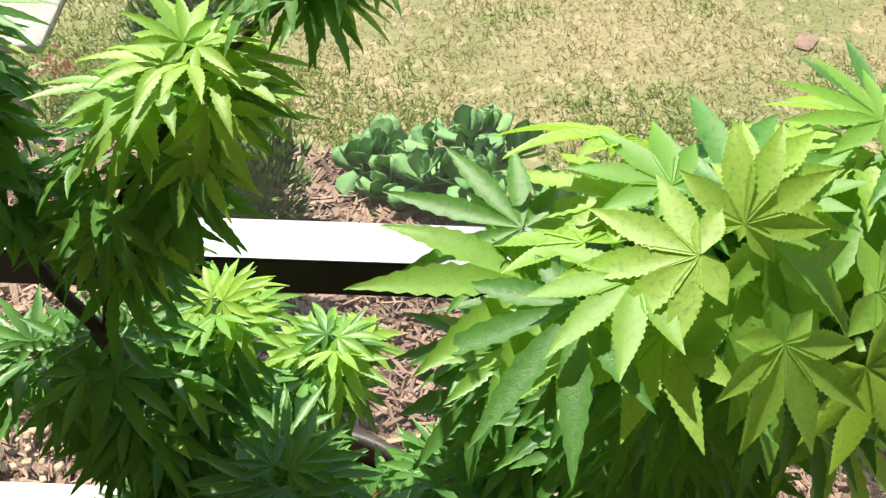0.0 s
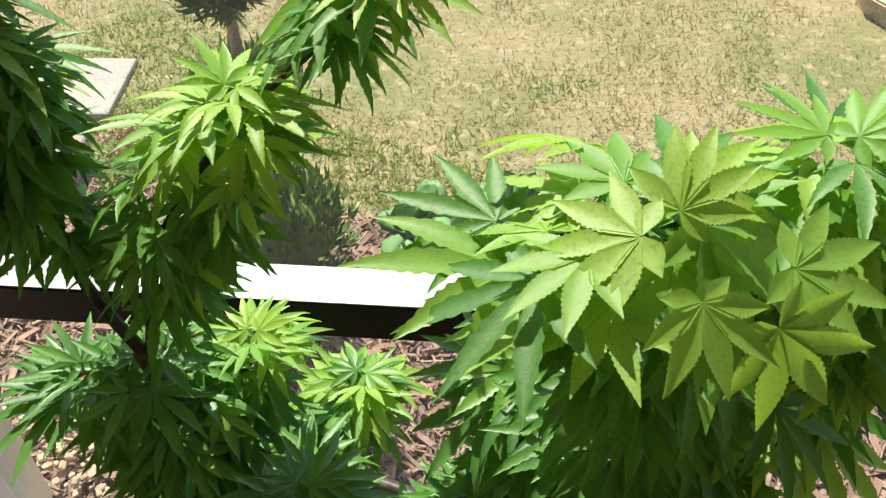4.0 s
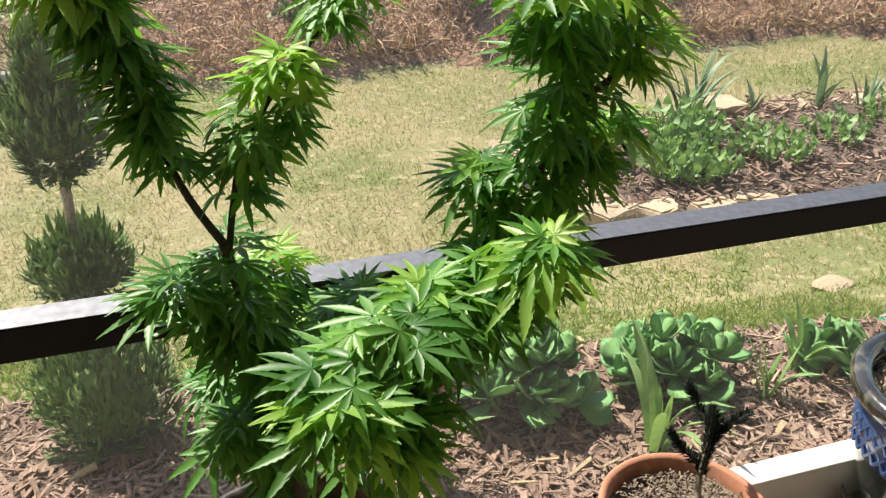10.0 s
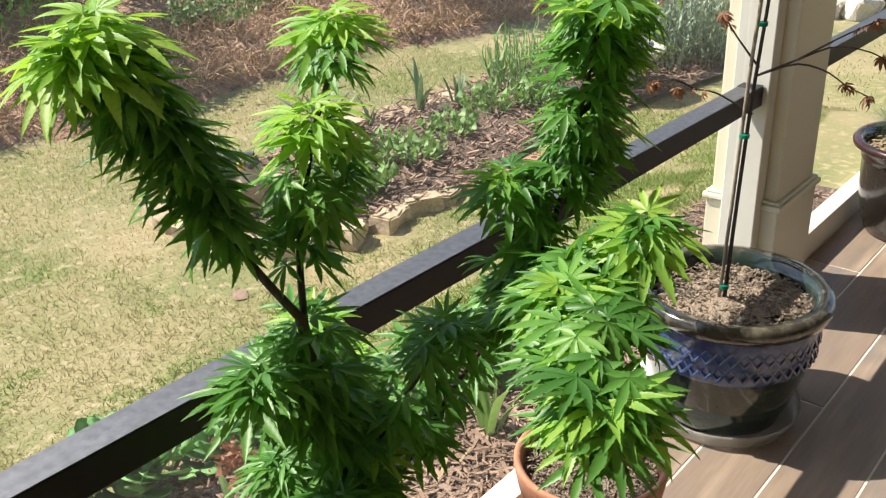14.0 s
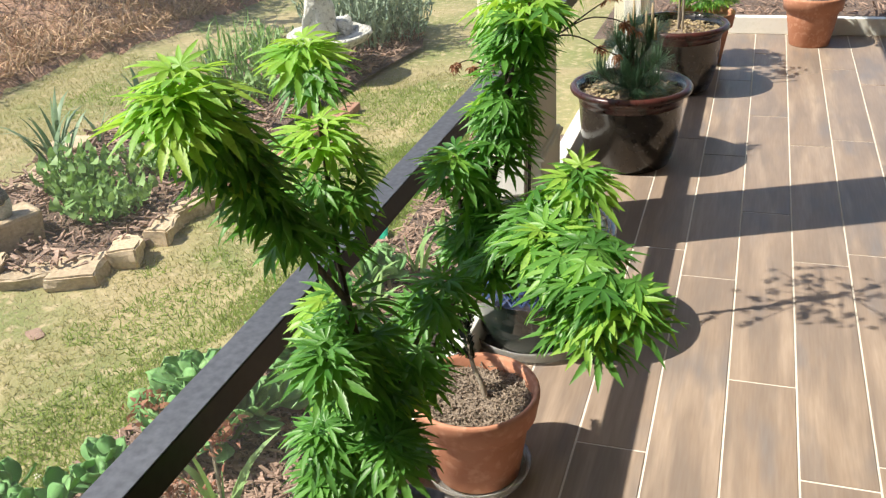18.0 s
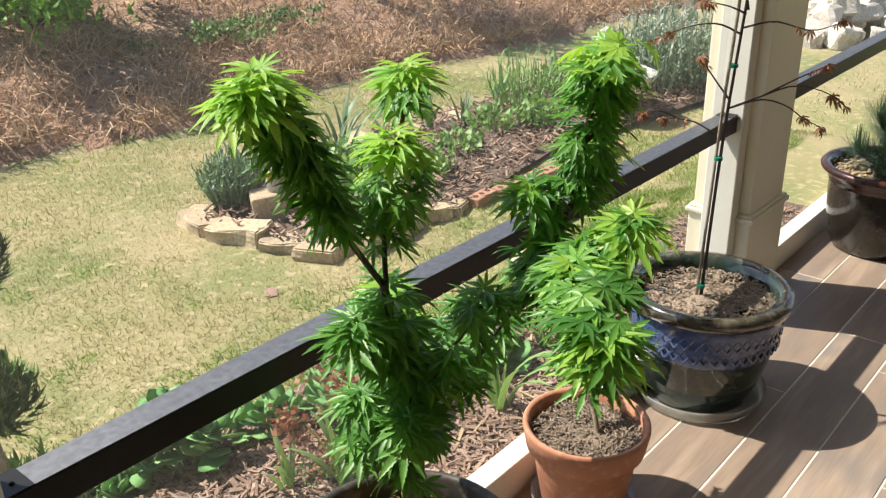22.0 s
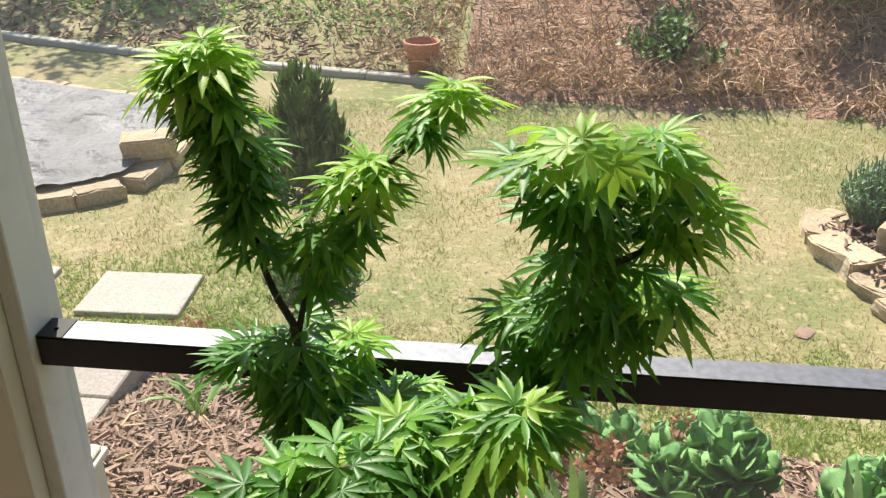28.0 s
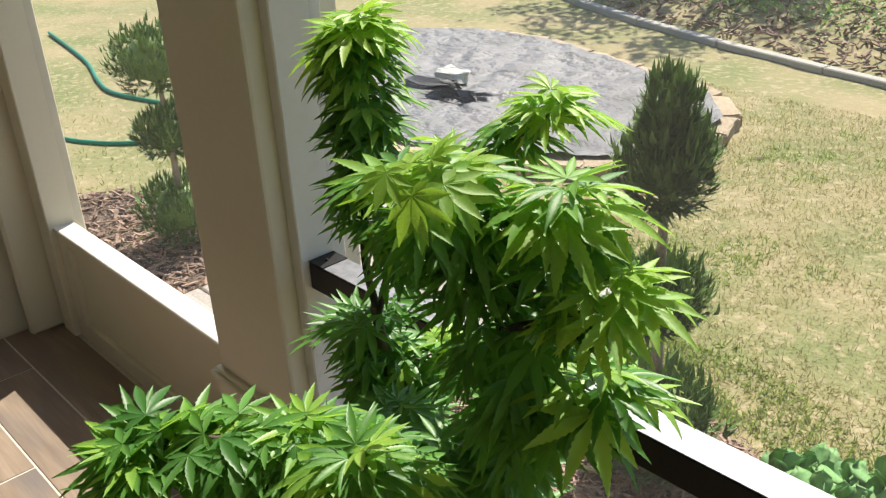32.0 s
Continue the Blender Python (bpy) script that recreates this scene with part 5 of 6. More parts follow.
def pond():
    outline = [(-3.2, 2.98), (-2.72, 3.18), (-2.38, 3.38), (-2.12, 3.58), (-2.05, 4.0), (-2.08, 4.45), (-2.42, 4.84), (-2.85, 4.98), (-3.6, 5.2), (-4.3, 5.35), (-5.0, 5.3), (-5.6, 4.9), (-5.8, 3.8), (-5.45, 2.85), (-4.85, 2.70), (-4.0, 2.80)]
    c = Vector((-3.7, 3.75, 0))
    pts = [Vector((x, y, 0)) for x, y in outline]
    dense = []
    for k in range(len(pts)):
        a, b = pts[k], pts[(k + 1) % len(pts)]
        dense += [a.lerp(b, j / 4) for j in range(4)]
    bm = bmesh.new()
    rings = []
    for u in [1.0, 0.96, 0.9, 0.8, 0.68, 0.55, 0.4, 0.25, 0.1]:
        ring = []
        for p in dense:
            q = c + (p - c) * u
            z = -0.085 - 0.03 * smooth_step(1.0, 0.75, u) + (0.05 * noise.noise((q.x * 2.2, q.y * 2.2, 7)) + 0.05 * abs(noise.noise((q.x * 5, q.y * 5, 2)))) * smooth_step(1.0, 0.8, u)
            ring.append(bm.verts.new((q.x - c.x, q.y - c.y, z)))
        rings.append(ring)
    n = len(dense)
    for a, b in zip(rings, rings[1:]):
        for k in range(n):
            bm.faces.new((a[k], a[(k + 1) % n], b[(k + 1) % n], b[k]))
    bm.faces.new(rings[-1][::-1])
    bmesh.ops.subdivide_edges(bm, edges=bm.edges[:], cuts=1, use_grid_fill=True)
    for v in bm.verts:
        v.co.z += 0.03 * abs(noise.noise((v.co.x * 6 + v.co.y * 3, v.co.y * 3, 1.0))) if (v.co.to_2d().length < 1.9) else 0.0
    ob = base("pond", (c.x, c.y, 0), "drained pond covered by a wrinkled grey liner", "pond")
    part("liner", bm, M_LINER, ob, "wrinkled grey liner sheet", True)
    rng = random.Random(8)
    part("sunken_lump", rock(rng, 0.46, 0.18, 0.07, 0.4, 3), mat("black_plastic", (0.02, 0.02, 0.022), (0.04, 0.04, 0.04), 0.5, 8, 60), ob, "black crumpled sheet").location = (-0.32, 0.12, -0.12)
    part("white_bag", rock(rng, 0.22, 0.14, 0.09, 0.4, 3), M_WHITEFLOWER, ob, "white crumpled bag").location = (-0.32, 0.32, -0.10)
    for k in range(n):
        if k % 3:
            continue
        p, q = dense[k], dense[(k + 3) % n]
        d = q - p
        s = obj("edging_stone", slab(rng, d.length * 0.98, 0.26, 0.105), M_STONE)
        s.location = ((p + q) / 2).to_tuple()[:2] + (LAWN - 0.03,)
        s.rotation_euler = (0, 0, math.atan2(d.y, d.x) + rng.uniform(-0.08, 0.08))
        tagged(s, "tan sandstone slab edging the pond", "stone", "pond edging stones")
    blk = obj("edging_block", slab(rng, 0.28, 0.18, 0.13), M_STONE)
    blk.matrix_world = pose(-2.07, 3.88, -0.10, 0, 0, 25)
    tagged(blk, "thick tan sandstone block on the pond's edge", "stone", "pond edging stones")


pond()


# ---- island bed with the owl ----
ISLAND = [(1.42, 3.40), (1.50, 3.00), (1.62, 2.62), (2.0, 2.50), (2.48, 2.47), (3.0, 2.50), (3.7, 2.60), (4.5, 2.50), (5.6, 2.35), (6.4, 2.6), (6.3, 3.4), (5.2, 3.75), (4.2, 3.75), (3.0, 3.78), (2.2, 3.72), (1.62, 3.52)]


def inside(poly, x, y):
    hit = False
    for (x0, y0), (x1, y1) in zip(poly, poly[1:] + poly[:1]):
        if (y0 > y) != (y1 > y) and x < x0 + (y - y0) / (y1 - y0) * (x1 - x0):
            hit = not hit
    return hit


def island():
    rng = random.Random(41)
    bm = bmesh.new()
    c = bm.verts.new((3.6, 3.1, LAWN + 0.09))
    ring = [bm.verts.new((x, y, LAWN + 0.035)) for x, y in ISLAND]
    for k in range(len(ring)):
        bm.faces.new((c, ring[k], ring[(k + 1) % len(ring)]))
    bmesh.ops.recalc_face_normals(bm, faces=bm.faces[:])
    bed = obj("island_bed", bm, M_MULCHSOIL)
    tagged(bed, "raised planting bed of bark mulch in the lawn", "garden bed", "", "structure")
    shapes = chip_shapes(rng)
    places = []
    while len(places) < 3600:
        x, y = rng.uniform(1.4, 6.4), rng.uniform(2.4, 3.8)
        if inside(ISLAND, x, y):
            places.append((rng.randrange(6), placed(x, y, LAWN + 0.06 + rng.uniform(0, 0.04), rng.gauss(0, 0.4), rng.gauss(0, 0.4), rng.uniform(0, 6.28), rng.uniform(0.025, 0.085))))
    scatter("bark_chips", shapes, places, M_CHIP, bed, "bark chips", "", "stuff", False)

    def stone(x, y, sx, sy, sz, turn, mat_=M_STONE, label="angular tan sandstone edging the island bed", z=LAWN - 0.02, flat=0.6, rough=0.2):
        s = obj("edging_stone", slab(rng, sx * rng.uniform(0.7, 0.95), sy * rng.uniform(0.8, 1.1), sz * rng.uniform(0.5, 0.9)), mat_)
        s.matrix_world = pose(x, y, z, rng.uniform(-4, 4), rng.uniform(-4, 4), turn + rng.uniform(-14, 14))
        return tagged(s, label, "stone", "island bed stones")
    for x, y, sx, sy, sz, turn in ((1.47, 3.42, 0.36, 0.22, 0.16, 75), (1.50, 3.12, 0.40, 0.22, 0.14, -72), (1.58, 2.84, 0.34, 0.2, 0.11, -68), (1.64, 2.64, 0.24, 0.24, 0.13, 30), (1.84, 2.52, 0.22, 0.16, 0.14, 15), (2.12, 2.50, 0.3, 0.1, 0.12, 8), (2.36, 2.50, 0.26, 0.16, 0.17, -18), (2.52, 2.48, 0.2, 0.14, 0.13, 12)):
        stone(x, y, sx, sy, sz, turn)
    for x, y, sx, sy, sz, turn in ((2.55, 3.62, 0.4, 0.22, 0.14, 10), (2.95, 3.70, 0.35, 0.2, 0.15, -8), (3.4, 3.66, 0.4, 0.2, 0.14, 5), (3.9, 3.66, 0.4, 0.22, 0.12, 3), (1.55, 3.52, 0.2, 0.15, 0.12, 40)):
        stone(x, y, sx, sy, sz, turn)
    bb = box(-0.15, 0.15, -0.105, 0.105, 0.0, 0.185, 0.02, 2)
    for v in bb.verts:
        v.co += noise.noise_vector(v.co * 5.0) * 0.03
    blk = obj("stone_block", bb, M_STONE)
    blk.matrix_world = pose(1.81, 3.17, LAWN + 0.0, 0, 0, -28)
    tagged(blk, "thick tan sandstone block carrying an owl ornament", "stone")
    brick_mat = mat("red_brick", (0.36, 0.19, 0.12), (0.42, 0.25, 0.17), 0.85, 12, 90, 0.4, 0.002, vary=0.12)
    hole_shade_mat = mat("brick_hole_shade", (0.10, 0.04, 0.025), (0.14, 0.06, 0.035), 0.9, 12, 90)
    for k in range(7):
        b = base("brick", (2.72 + 0.212 * k, 2.44 - 0.022 * k, LAWN + 0.0), "red cored brick laid as edging of the island bed", "brick", "edging bricks", "", rng.uniform(-3, 5))
        part("body", box(-0.1, 0.1, -0.045, 0.045, -0.02, 0.055, 0.004), brick_mat, b)
        # Core holes are not cut: dark discs on top paint the shade inside them.
        for j in (-1, 0, 1):
            h = part("hole", lathe([(0.017, 0.0), (0.017, 0.002), (0.0, 0.0015)], 14), hole_shade_mat, b, "dark round disc coloured as the shade in a core hole")
            h.location = (j * 0.06, 0, 0.0545)


island()


def owl():
    """Ceramic owl ornament, one plain mesh: squat body, ear tufts, beak and round eyes."""
    bm = lathe([(0.055, 0.0), (0.072, 0.012), (0.082, 0.06), (0.078, 0.11), (0.066, 0.15), (0.045, 0.172), (0.0, 0.18)], 24, 0.05)
    for f in bm.faces:
        f.material_index = 0 if f.calc_center_median().z > 0.10 or f.calc_center_median().y > 0.02 else 1
    for s in (-1, 1):
        n0 = len(bm.faces)
        bmesh.ops.create_cone(bm, segments=8, radius1=0.02, radius2=0.002, depth=0.04, cap_ends=True, matrix=Matrix.Translation((s * 0.043, -0.01, 0.172)) @ Euler((0, s * 0.35, 0)).to_matrix().to_4x4())
        bmesh.ops.create_cone(bm, segments=20, radius1=0.033, radius2=0.029, depth=0.014, cap_ends=True, matrix=Matrix.Translation((s * 0.034, -0.070, 0.122)) @ Euler((radians(80), 0, s * 0.35)).to_matrix().to_4x4())
        bm.faces.ensure_lookup_table()
        for f in bm.faces[n0 + 9:]:
            f.material_index = 2
        n1 = len(bm.faces)
        bmesh.ops.create_cone(bm, segments=14, radius1=0.013, radius2=0.012, depth=0.010, cap_ends=True, matrix=Matrix.Translation((s * 0.036, -0.078, 0.124)) @ Euler((radians(80), 0, s * 0.35)).to_matrix().to_4x4())
        bm.faces.ensure_lookup_table()
        for f in bm.faces[n1:]:
            f.material_index = 3
    dark = mat("owl_dark_glaze", (0.05, 0.05, 0.055), (0.20, 0.19, 0.18), 0.5, 60, 160, 0.4, 0.002)
    pale = mat("owl_pale_speckle", (0.55, 0.53, 0.48), (0.20, 0.19, 0.18), 0.5, 90, 200, 0.4, 0.002)
    ob = obj("owl_figurine", bm, [dark, pale, mat("yellow_glaze", (0.75, 0.48, 0.04), (0.8, 0.55, 0.08), 0.4, 40, 120), dark], smooth=True)
    ob.matrix_world = pose(1.80, 3.16, LAWN + 0.182, 0, 0, -55) @ Matrix.Diagonal((0.72, 0.7, 0.86, 1))
    tagged(ob, "small ceramic owl ornament with yellow eyes on a stone", "figurine")


owl()


def herb(x, y, radius, height, stems, seed, material=None, label="low leafy green perennial in the island bed", name="perennial", leaf=0.058, per=7, wide=0.75):
    rng = random.Random(seed)
    ob = base(name, (x, y, LAWN + 0.06), label, "perennial plant", "perennials in the island bed")
    shapes = [blade_shape(wide, b, 3) for b in (0.3, 0.7, 1.1)]
    bm = bmesh.new()
    places = []
    for k in range(stems):
        a, r = k * 2.39996, radius * math.sqrt((k + 0.5) / stems)
        h = height * (1 - 0.4 * (r / radius) ** 2) * rng.uniform(0.65, 1.1)
        top = Vector((r * math.cos(a), r * math.sin(a), h))
        tube([(top.x * 0.6, top.y * 0.6, 0), top], 0.003, 4, bm, False)
        for j in range(per):
            u = (j + 1) / per
            p = Vector((top.x * (0.6 + 0.4 * u), top.y * (0.6 + 0.4 * u), h * u))
            out = Vector((rng.gauss(0, 1), rng.gauss(0, 1), rng.uniform(0.0, 0.9)))
            s = leaf * rng.uniform(0.6, 1.2)
            places.append((rng.randrange(3), np.array(Matrix.LocRotScale(p, out.to_track_quat("Z", "Y"), (s, s, s)))))
    part("stalk", bm, material or M_HERB, ob)["kind"] = "stuff"
    scatter("leaves", shapes, places, material or M_HERB, ob, "small pointed leaves", "", "stuff")
    return ob


herb(1.74, 3.48, 0.21, 0.31, 130, 1, M_IRISBLUE, "blue-green fine-leaved lavender bush behind the owl", "lavender", 0.055, 16, 0.26)
herb(2.18, 2.86, 0.26, 0.18, 40, 2, leaf=0.066)
herb(2.35, 3.15, 0.22, 0.28, 40, 3, leaf=0.066)
herb(2.75, 2.95, 0.24, 0.17, 24, 4, leaf=0.062)
herb(3.25, 3.05, 0.20, 0.15, 16, 5)
herb(3.75, 3.15, 0.22, 0.19, 20, 6)
herb(4.25, 3.25, 0.28, 0.40, 46, 7, M_HERB, "clump of tall grassy green stems", "daylily", 0.22, 4, 0.07)
herb(4.05, 2.95, 0.2, 0.24, 24, 8)
herb(4.9, 3.35, 0.25, 0.30, 26, 9)
for k, (x, y) in enumerate(((5.45, 2.75), (5.85, 2.95), (5.75, 2.55), (6.15, 2.75), (5.5, 3.1), (6.2, 3.1))):
    sp = herb(x, y, 0.28, 0.58, 44, 20 + k, M_SILVER, "silvery-leaved plant with small white flower heads", "dusty_miller", 0.10, 9, 0.22)
    rng_ = random.Random(k)
    shapes_ = [blade_shape(0.8, b, 2) for b in (0.6, 1.2)]
    scatter("flower_heads", shapes_, [(rng_.randrange(2), placed(rng_.gauss(0, 0.15), rng_.gauss(0, 0.15), 0.5 + rng_.uniform(-0.08, 0.08), rng_.uniform(-2, 2), rng_.uniform(-2, 2), rng_.uniform(0, 6), rng_.uniform(0.012, 0.025))) for _ in range(90)], M_WHITEFLOWER, sp, "small white flower heads", "", "stuff")
for k, (x, y, h, n) in enumerate(((2.62, 3.50, 0.46, 14), (2.52, 3.46, 0.40, 8), (3.55, 3.55, 0.34, 9), (3.72, 3.38, 0.26, 8), (4.35, 3.5, 0.3, 9), (3.1, 3.6, 0.22, 6), (5.1, 3.5, 0.32, 9))):
    iris(x, y, h, n, 50 + k, M_IRISBLUE, False, LAWN + 0.06)


def birdbath():
    ob = base("birdbath", (4.78, 2.78, LAWN - 0.10), "weathered white birdbath with a pale stone in its bowl", "birdbath")
    m = mat("weathered_white_stone", (0.55, 0.54, 0.49), (0.68, 0.67, 0.62), 0.9, 8, 60, 0.9, 0.012, c3=(0.27, 0.27, 0.23))
    part("pedestal", lathe([(0.16, 0.0), (0.17, 0.04), (0.13, 0.08), (0.12, 0.2), (0.14, 0.3), (0.17, 0.34)], 20, 0.35), m, ob, "mossy grey pedestal", True)
    part("bowl", lathe([(0.14, 0.33), (0.26, 0.37), (0.31, 0.43), (0.30, 0.45), (0.24, 0.41), (0.0, 0.385)], 32, 0.14), m, ob, "shallow scalloped bowl", True)
    rng = random.Random(4)
    part("bowl_stone", rock(rng, 0.21, 0.17, 0.33, 0.38, 3), m, ob, "pale upright stone", True).location = (-0.03, 0.03, 0.39)
    part("bowl_stone", rock(rng, 0.2, 0.16, 0.12, 0.25), m, ob, "small pale stone").location = (0.15, -0.04, 0.39)


birdbath()


def loose_things():
    rng = random.Random(6)
    n = 0
    for k in range(46):
        a, r = rng.uniform(0, 6.28), 0.95 * math.sqrt(rng.random())
        h = max(0.0, 0.52 * (1 - r / 0.95))
        s = obj("boulder", rock(rng, rng.uniform(0.2, 0.36), rng.uniform(0.18, 0.3), rng.uniform(0.15, 0.26), 0.22), M_PALESTONE)
        s.matrix_world = pose(9.1 + r * math.cos(a), 2.35 + 0.75 * r * math.sin(a), ground(9.1, 2.35) - 0.06 + h * rng.uniform(0.3, 1.0), rng.uniform(-15, 15), rng.uniform(-15, 15), rng.uniform(0, 360))
        tagged(s, "pale grey rock heaped in a pile", "rock", "rock pile")
    post = obj("timber_post", box(-0.06, 0.06, -0.05, 0.05, -0.1, 0.62, 0.01, 2), M_TWIG)
    post.location = (7.1, 3.3, LAWN)
    tagged(post, "short weathered grey timber post", "post")
    tag = base("plastic_scrap", (2.02, 1.30, ground(2.02, 1.30) + 0.03), "scrap of bright green plastic lying by the bed", "plastic scrap", "", "", 20)
    bm = grid_sheet(-0.07, 0.07, -0.035, 0.035, 8, 4, lambda x, y: 0.008 * math.sin(30 * x) + 0.3 * y * y)
    part("sheet", bm, M_TIE, tag, "", True)
    tag.children[0].modifiers.new("thickness", "SOLIDIFY").thickness = 0.002
    for x, y, s, m in ((2.15, 1.72, 0.17, M_STONE), (1.18, 2.5, 0.09, M_CHIP), (0.45, 1.86, 0.06, M_PALESTONE), (-0.2, 2.6, 0.05, M_STONE), (1.05, 1.95, 0.06, M_STONE), (-1.7, 4.2, 0.07, M_MULCHSOIL)):
        st = obj("field_stone", rock(rng, s, s * 0.7, s * 0.2, 0.2), m)
        st.matrix_world = pose(x, y, ground(x, y) - 0.01, 0, 0, rng.uniform(0, 180))
        tagged(st, "small flat stone lying in the lawn", "stone", "loose lawn stones")
    hose_pts = [(-8.6, 2.95), (-7.2, 2.70), (-6.45, 2.48), (-6.0, 2.40), (-5.48, 2.50), (-5.1, 2.62), (-4.75, 2.45), (-4.72, 2.05), (-5.0, 1.78), (-5.42, 1.67), (-6.2, 1.7)]
    hose = base("garden_hose", (0, 0, 0), "green garden hose snaking over the lawn", "hose")
    part("tube", tube(curve_pts([(x, y, LAWN + 0.02) for x, y in hose_pts], 70), 0.016, 8), M_TIE, hose, "", True)


loose_things()


# ---- far bed, bank and shrubs ----
def far_bed():
    ob = base("concrete_kerb", (-2.6, 6.0, LAWN), "low pale concrete kerb edging the far bed", "kerb", "", "structure")
    pts = [(x, kerb_line(x)) for x in (-6.2, -5.2, -4.2, -3.2, -2.2, -1.2, -0.45)]
    for (x0, y0), (x1, y1) in zip(pts, pts[1:]):
        d = math.hypot(x1 - x0, y1 - y0)
        k = part("kerb_length", box(-d / 2 + 0.004, d / 2 - 0.004, -0.045, 0.045, -0.05, 0.055, 0.008), M_CONCRETE, ob)
        k.matrix_basis = Matrix.Translation(((x0 + x1) / 2 + 2.6, (y0 + y1) / 2 - 6.0, 0)) @ Euler((0, 0, math.atan2(y1 - y0, x1 - x0))).to_matrix().to_4x4()
    end = part("kerb_length", box(-0.30, 0.30, -0.04, 0.04, -0.05, 0.055, 0.008), M_CONCRETE, ob)
    end.matrix_basis = Matrix.Translation((-0.45 + 2.6 + 0.16, 5.95 - 6.0, 0.03)) @ Euler((0, 0, radians(62))).to_matrix().to_4x4()
    pot = base("empty_pot", (-0.80, 5.90, ground(-0.80, 5.90) - 0.02), "empty terracotta pot standing in the far bed", "flower pot")
    part("body", lathe([(0.09, 0), (0.095, 0.005), (0.115, 0.17), (0.13, 0.175), (0.138, 0.24), (0.128, 0.245), (0.122, 0.2), (0.09, 0.02), (0.0, 0.02)], 32), M_TERRA, pot, "", True)
    rng = random.Random(9)
    shapes = chip_shapes(rng)
    places = []
    for _ in range(3600):
        x = rng.uniform(-6.0, -0.35)
        y = bank_foot(x) + rng.uniform(0.04, 3.0)
        places.append((rng.randrange(6), placed(x, y, ground(x, y) + rng.uniform(0.0, 0.03), rng.gauss(0, 0.4), rng.gauss(0, 0.4), rng.uniform(0, 6.28), rng.uniform(0.04, 0.12))))
    bed = base("far_bed", (0, 0, 0), "far bed of leaf litter and mulch", "garden bed", "", "structure")
    scatter("leaf_litter", shapes, places, M_CHIP, bed, "grey-brown leaf litter", "", "stuff", False)
    gr = blade_shape(0.45, 0.5, 2), blade_shape(0.5, 1.0, 2)
    places = []
    for _ in range(1300):
        x = rng.choice((-4.2, -3.4, -2.6, -1.9, -1.2)) + rng.gauss(0, 0.28)
        y = bank_foot(x) + 0.5 + abs(rng.gauss(0.3, 0.4))
        places.append((rng.randrange(2), placed(x, y, ground(x, y) + rng.uniform(0.0, 0.16), rng.uniform(-1, 1), rng.uniform(-1, 1), rng.uniform(0, 6.28), rng.uniform(0.03, 0.06))))
    scatter("groundcover", gr, places, M_HERB, bed, "patchy green groundcover", "", "stuff")


far_bed()


def bank():
    rng = random.Random(77)
    sheet = grid_sheet(-0.45, 13.0, 4.0, 11.0, 80, 56, lambda x, y: ground(x, y) + (0.03 + 0.10 * max(0, noise.noise((x * 2.2, y * 2.2, 3))) + 0.05 * noise.noise((x * 6, y * 6, 1)) if y > bank_foot(x) - 0.06 else -0.06))
    ob = obj("bank", sheet, M_BANKSOIL, smooth=True)
    tagged(ob, "sloping bank covered in matted dead russet grass", "bank", "", "structure")
    shapes = [blade_shape(0.05, b, 3) for b in (0.4, 1.0, 1.6, 2.1)]
    places = []
    while len(places) < 26000:
        x = rng.uniform(-0.4, 11.5) if rng.random() > 0.05 else -0.4 - abs(rng.gauss(0, 0.6))
        u = rng.random() ** 1.6
        y = bank_foot(x) + 0.02 + 4.2 * u
        s = rng.uniform(0.10, 0.26)
        lump = noise.noise((x * 1.6, y * 1.6, 9.0))
        if lump < -0.28 and rng.random() < 0.7:
            continue
        z = ground(x, y) + 0.05 + 0.12 * max(0.0, lump)
        places.append((rng.randrange(4), placed(x, y, z, rng.gauss(0.25, 0.7), rng.gauss(0, 0.8), rng.uniform(0, 6.28), s)))
    scatter("dead_grass", shapes, places, M_STRAW, ob, "matted dead russet grass", "", "stuff")


bank()


def leafy_bush(x, y, rx, rz, count, size, material, label, seed, name="shrub", lift=0.5):
    rng = random.Random(seed)
    ob = base(name, (x, y, ground(x, y)), label, "shrub", "shrubs on the bank")
    bm = bmesh.new()
    for _ in range(7):
        a = rng.uniform(0, 6.28)
        tube([(0, 0, -0.05), (0.3 * rx * math.cos(a), 0.3 * rx * math.sin(a), rz * lift), (0.7 * rx * math.cos(a), 0.7 * rx * math.sin(a), rz * (lift + rng.uniform(0, 0.6)))], [0.015, 0.01, 0.004], 5, bm)
    part("trunk", bm, M_DARKBARK, ob)
    shapes = [blade_shape(0.6, b, 3) for b in (0.3, 0.7, 1.0)]
    places = []
    heads = [Vector((rng.gauss(0, 0.5) * rx, rng.gauss(0, 0.5) * rx, rz * (lift + rng.gauss(0.1, 0.35)))) for _ in range(18)]
    for _ in range(count):
        h = rng.choice(heads)
        p = h + Vector((rng.gauss(0, 0.16) * rx, rng.gauss(0, 0.16) * rx, rng.gauss(0, 0.12) * rz))
        d = Vector((rng.gauss(0, 1), rng.gauss(0, 1), rng.uniform(-0.3, 1)))
        s = size * rng.uniform(0.6, 1.2)
        places.append((rng.randrange(3), np.array(Matrix.LocRotScale(p, d.to_track_quat("Z", "Y"), (s, s, s)))))
    scatter("crown", shapes, places, material, ob, "loose bright green leaves", "", "stuff")


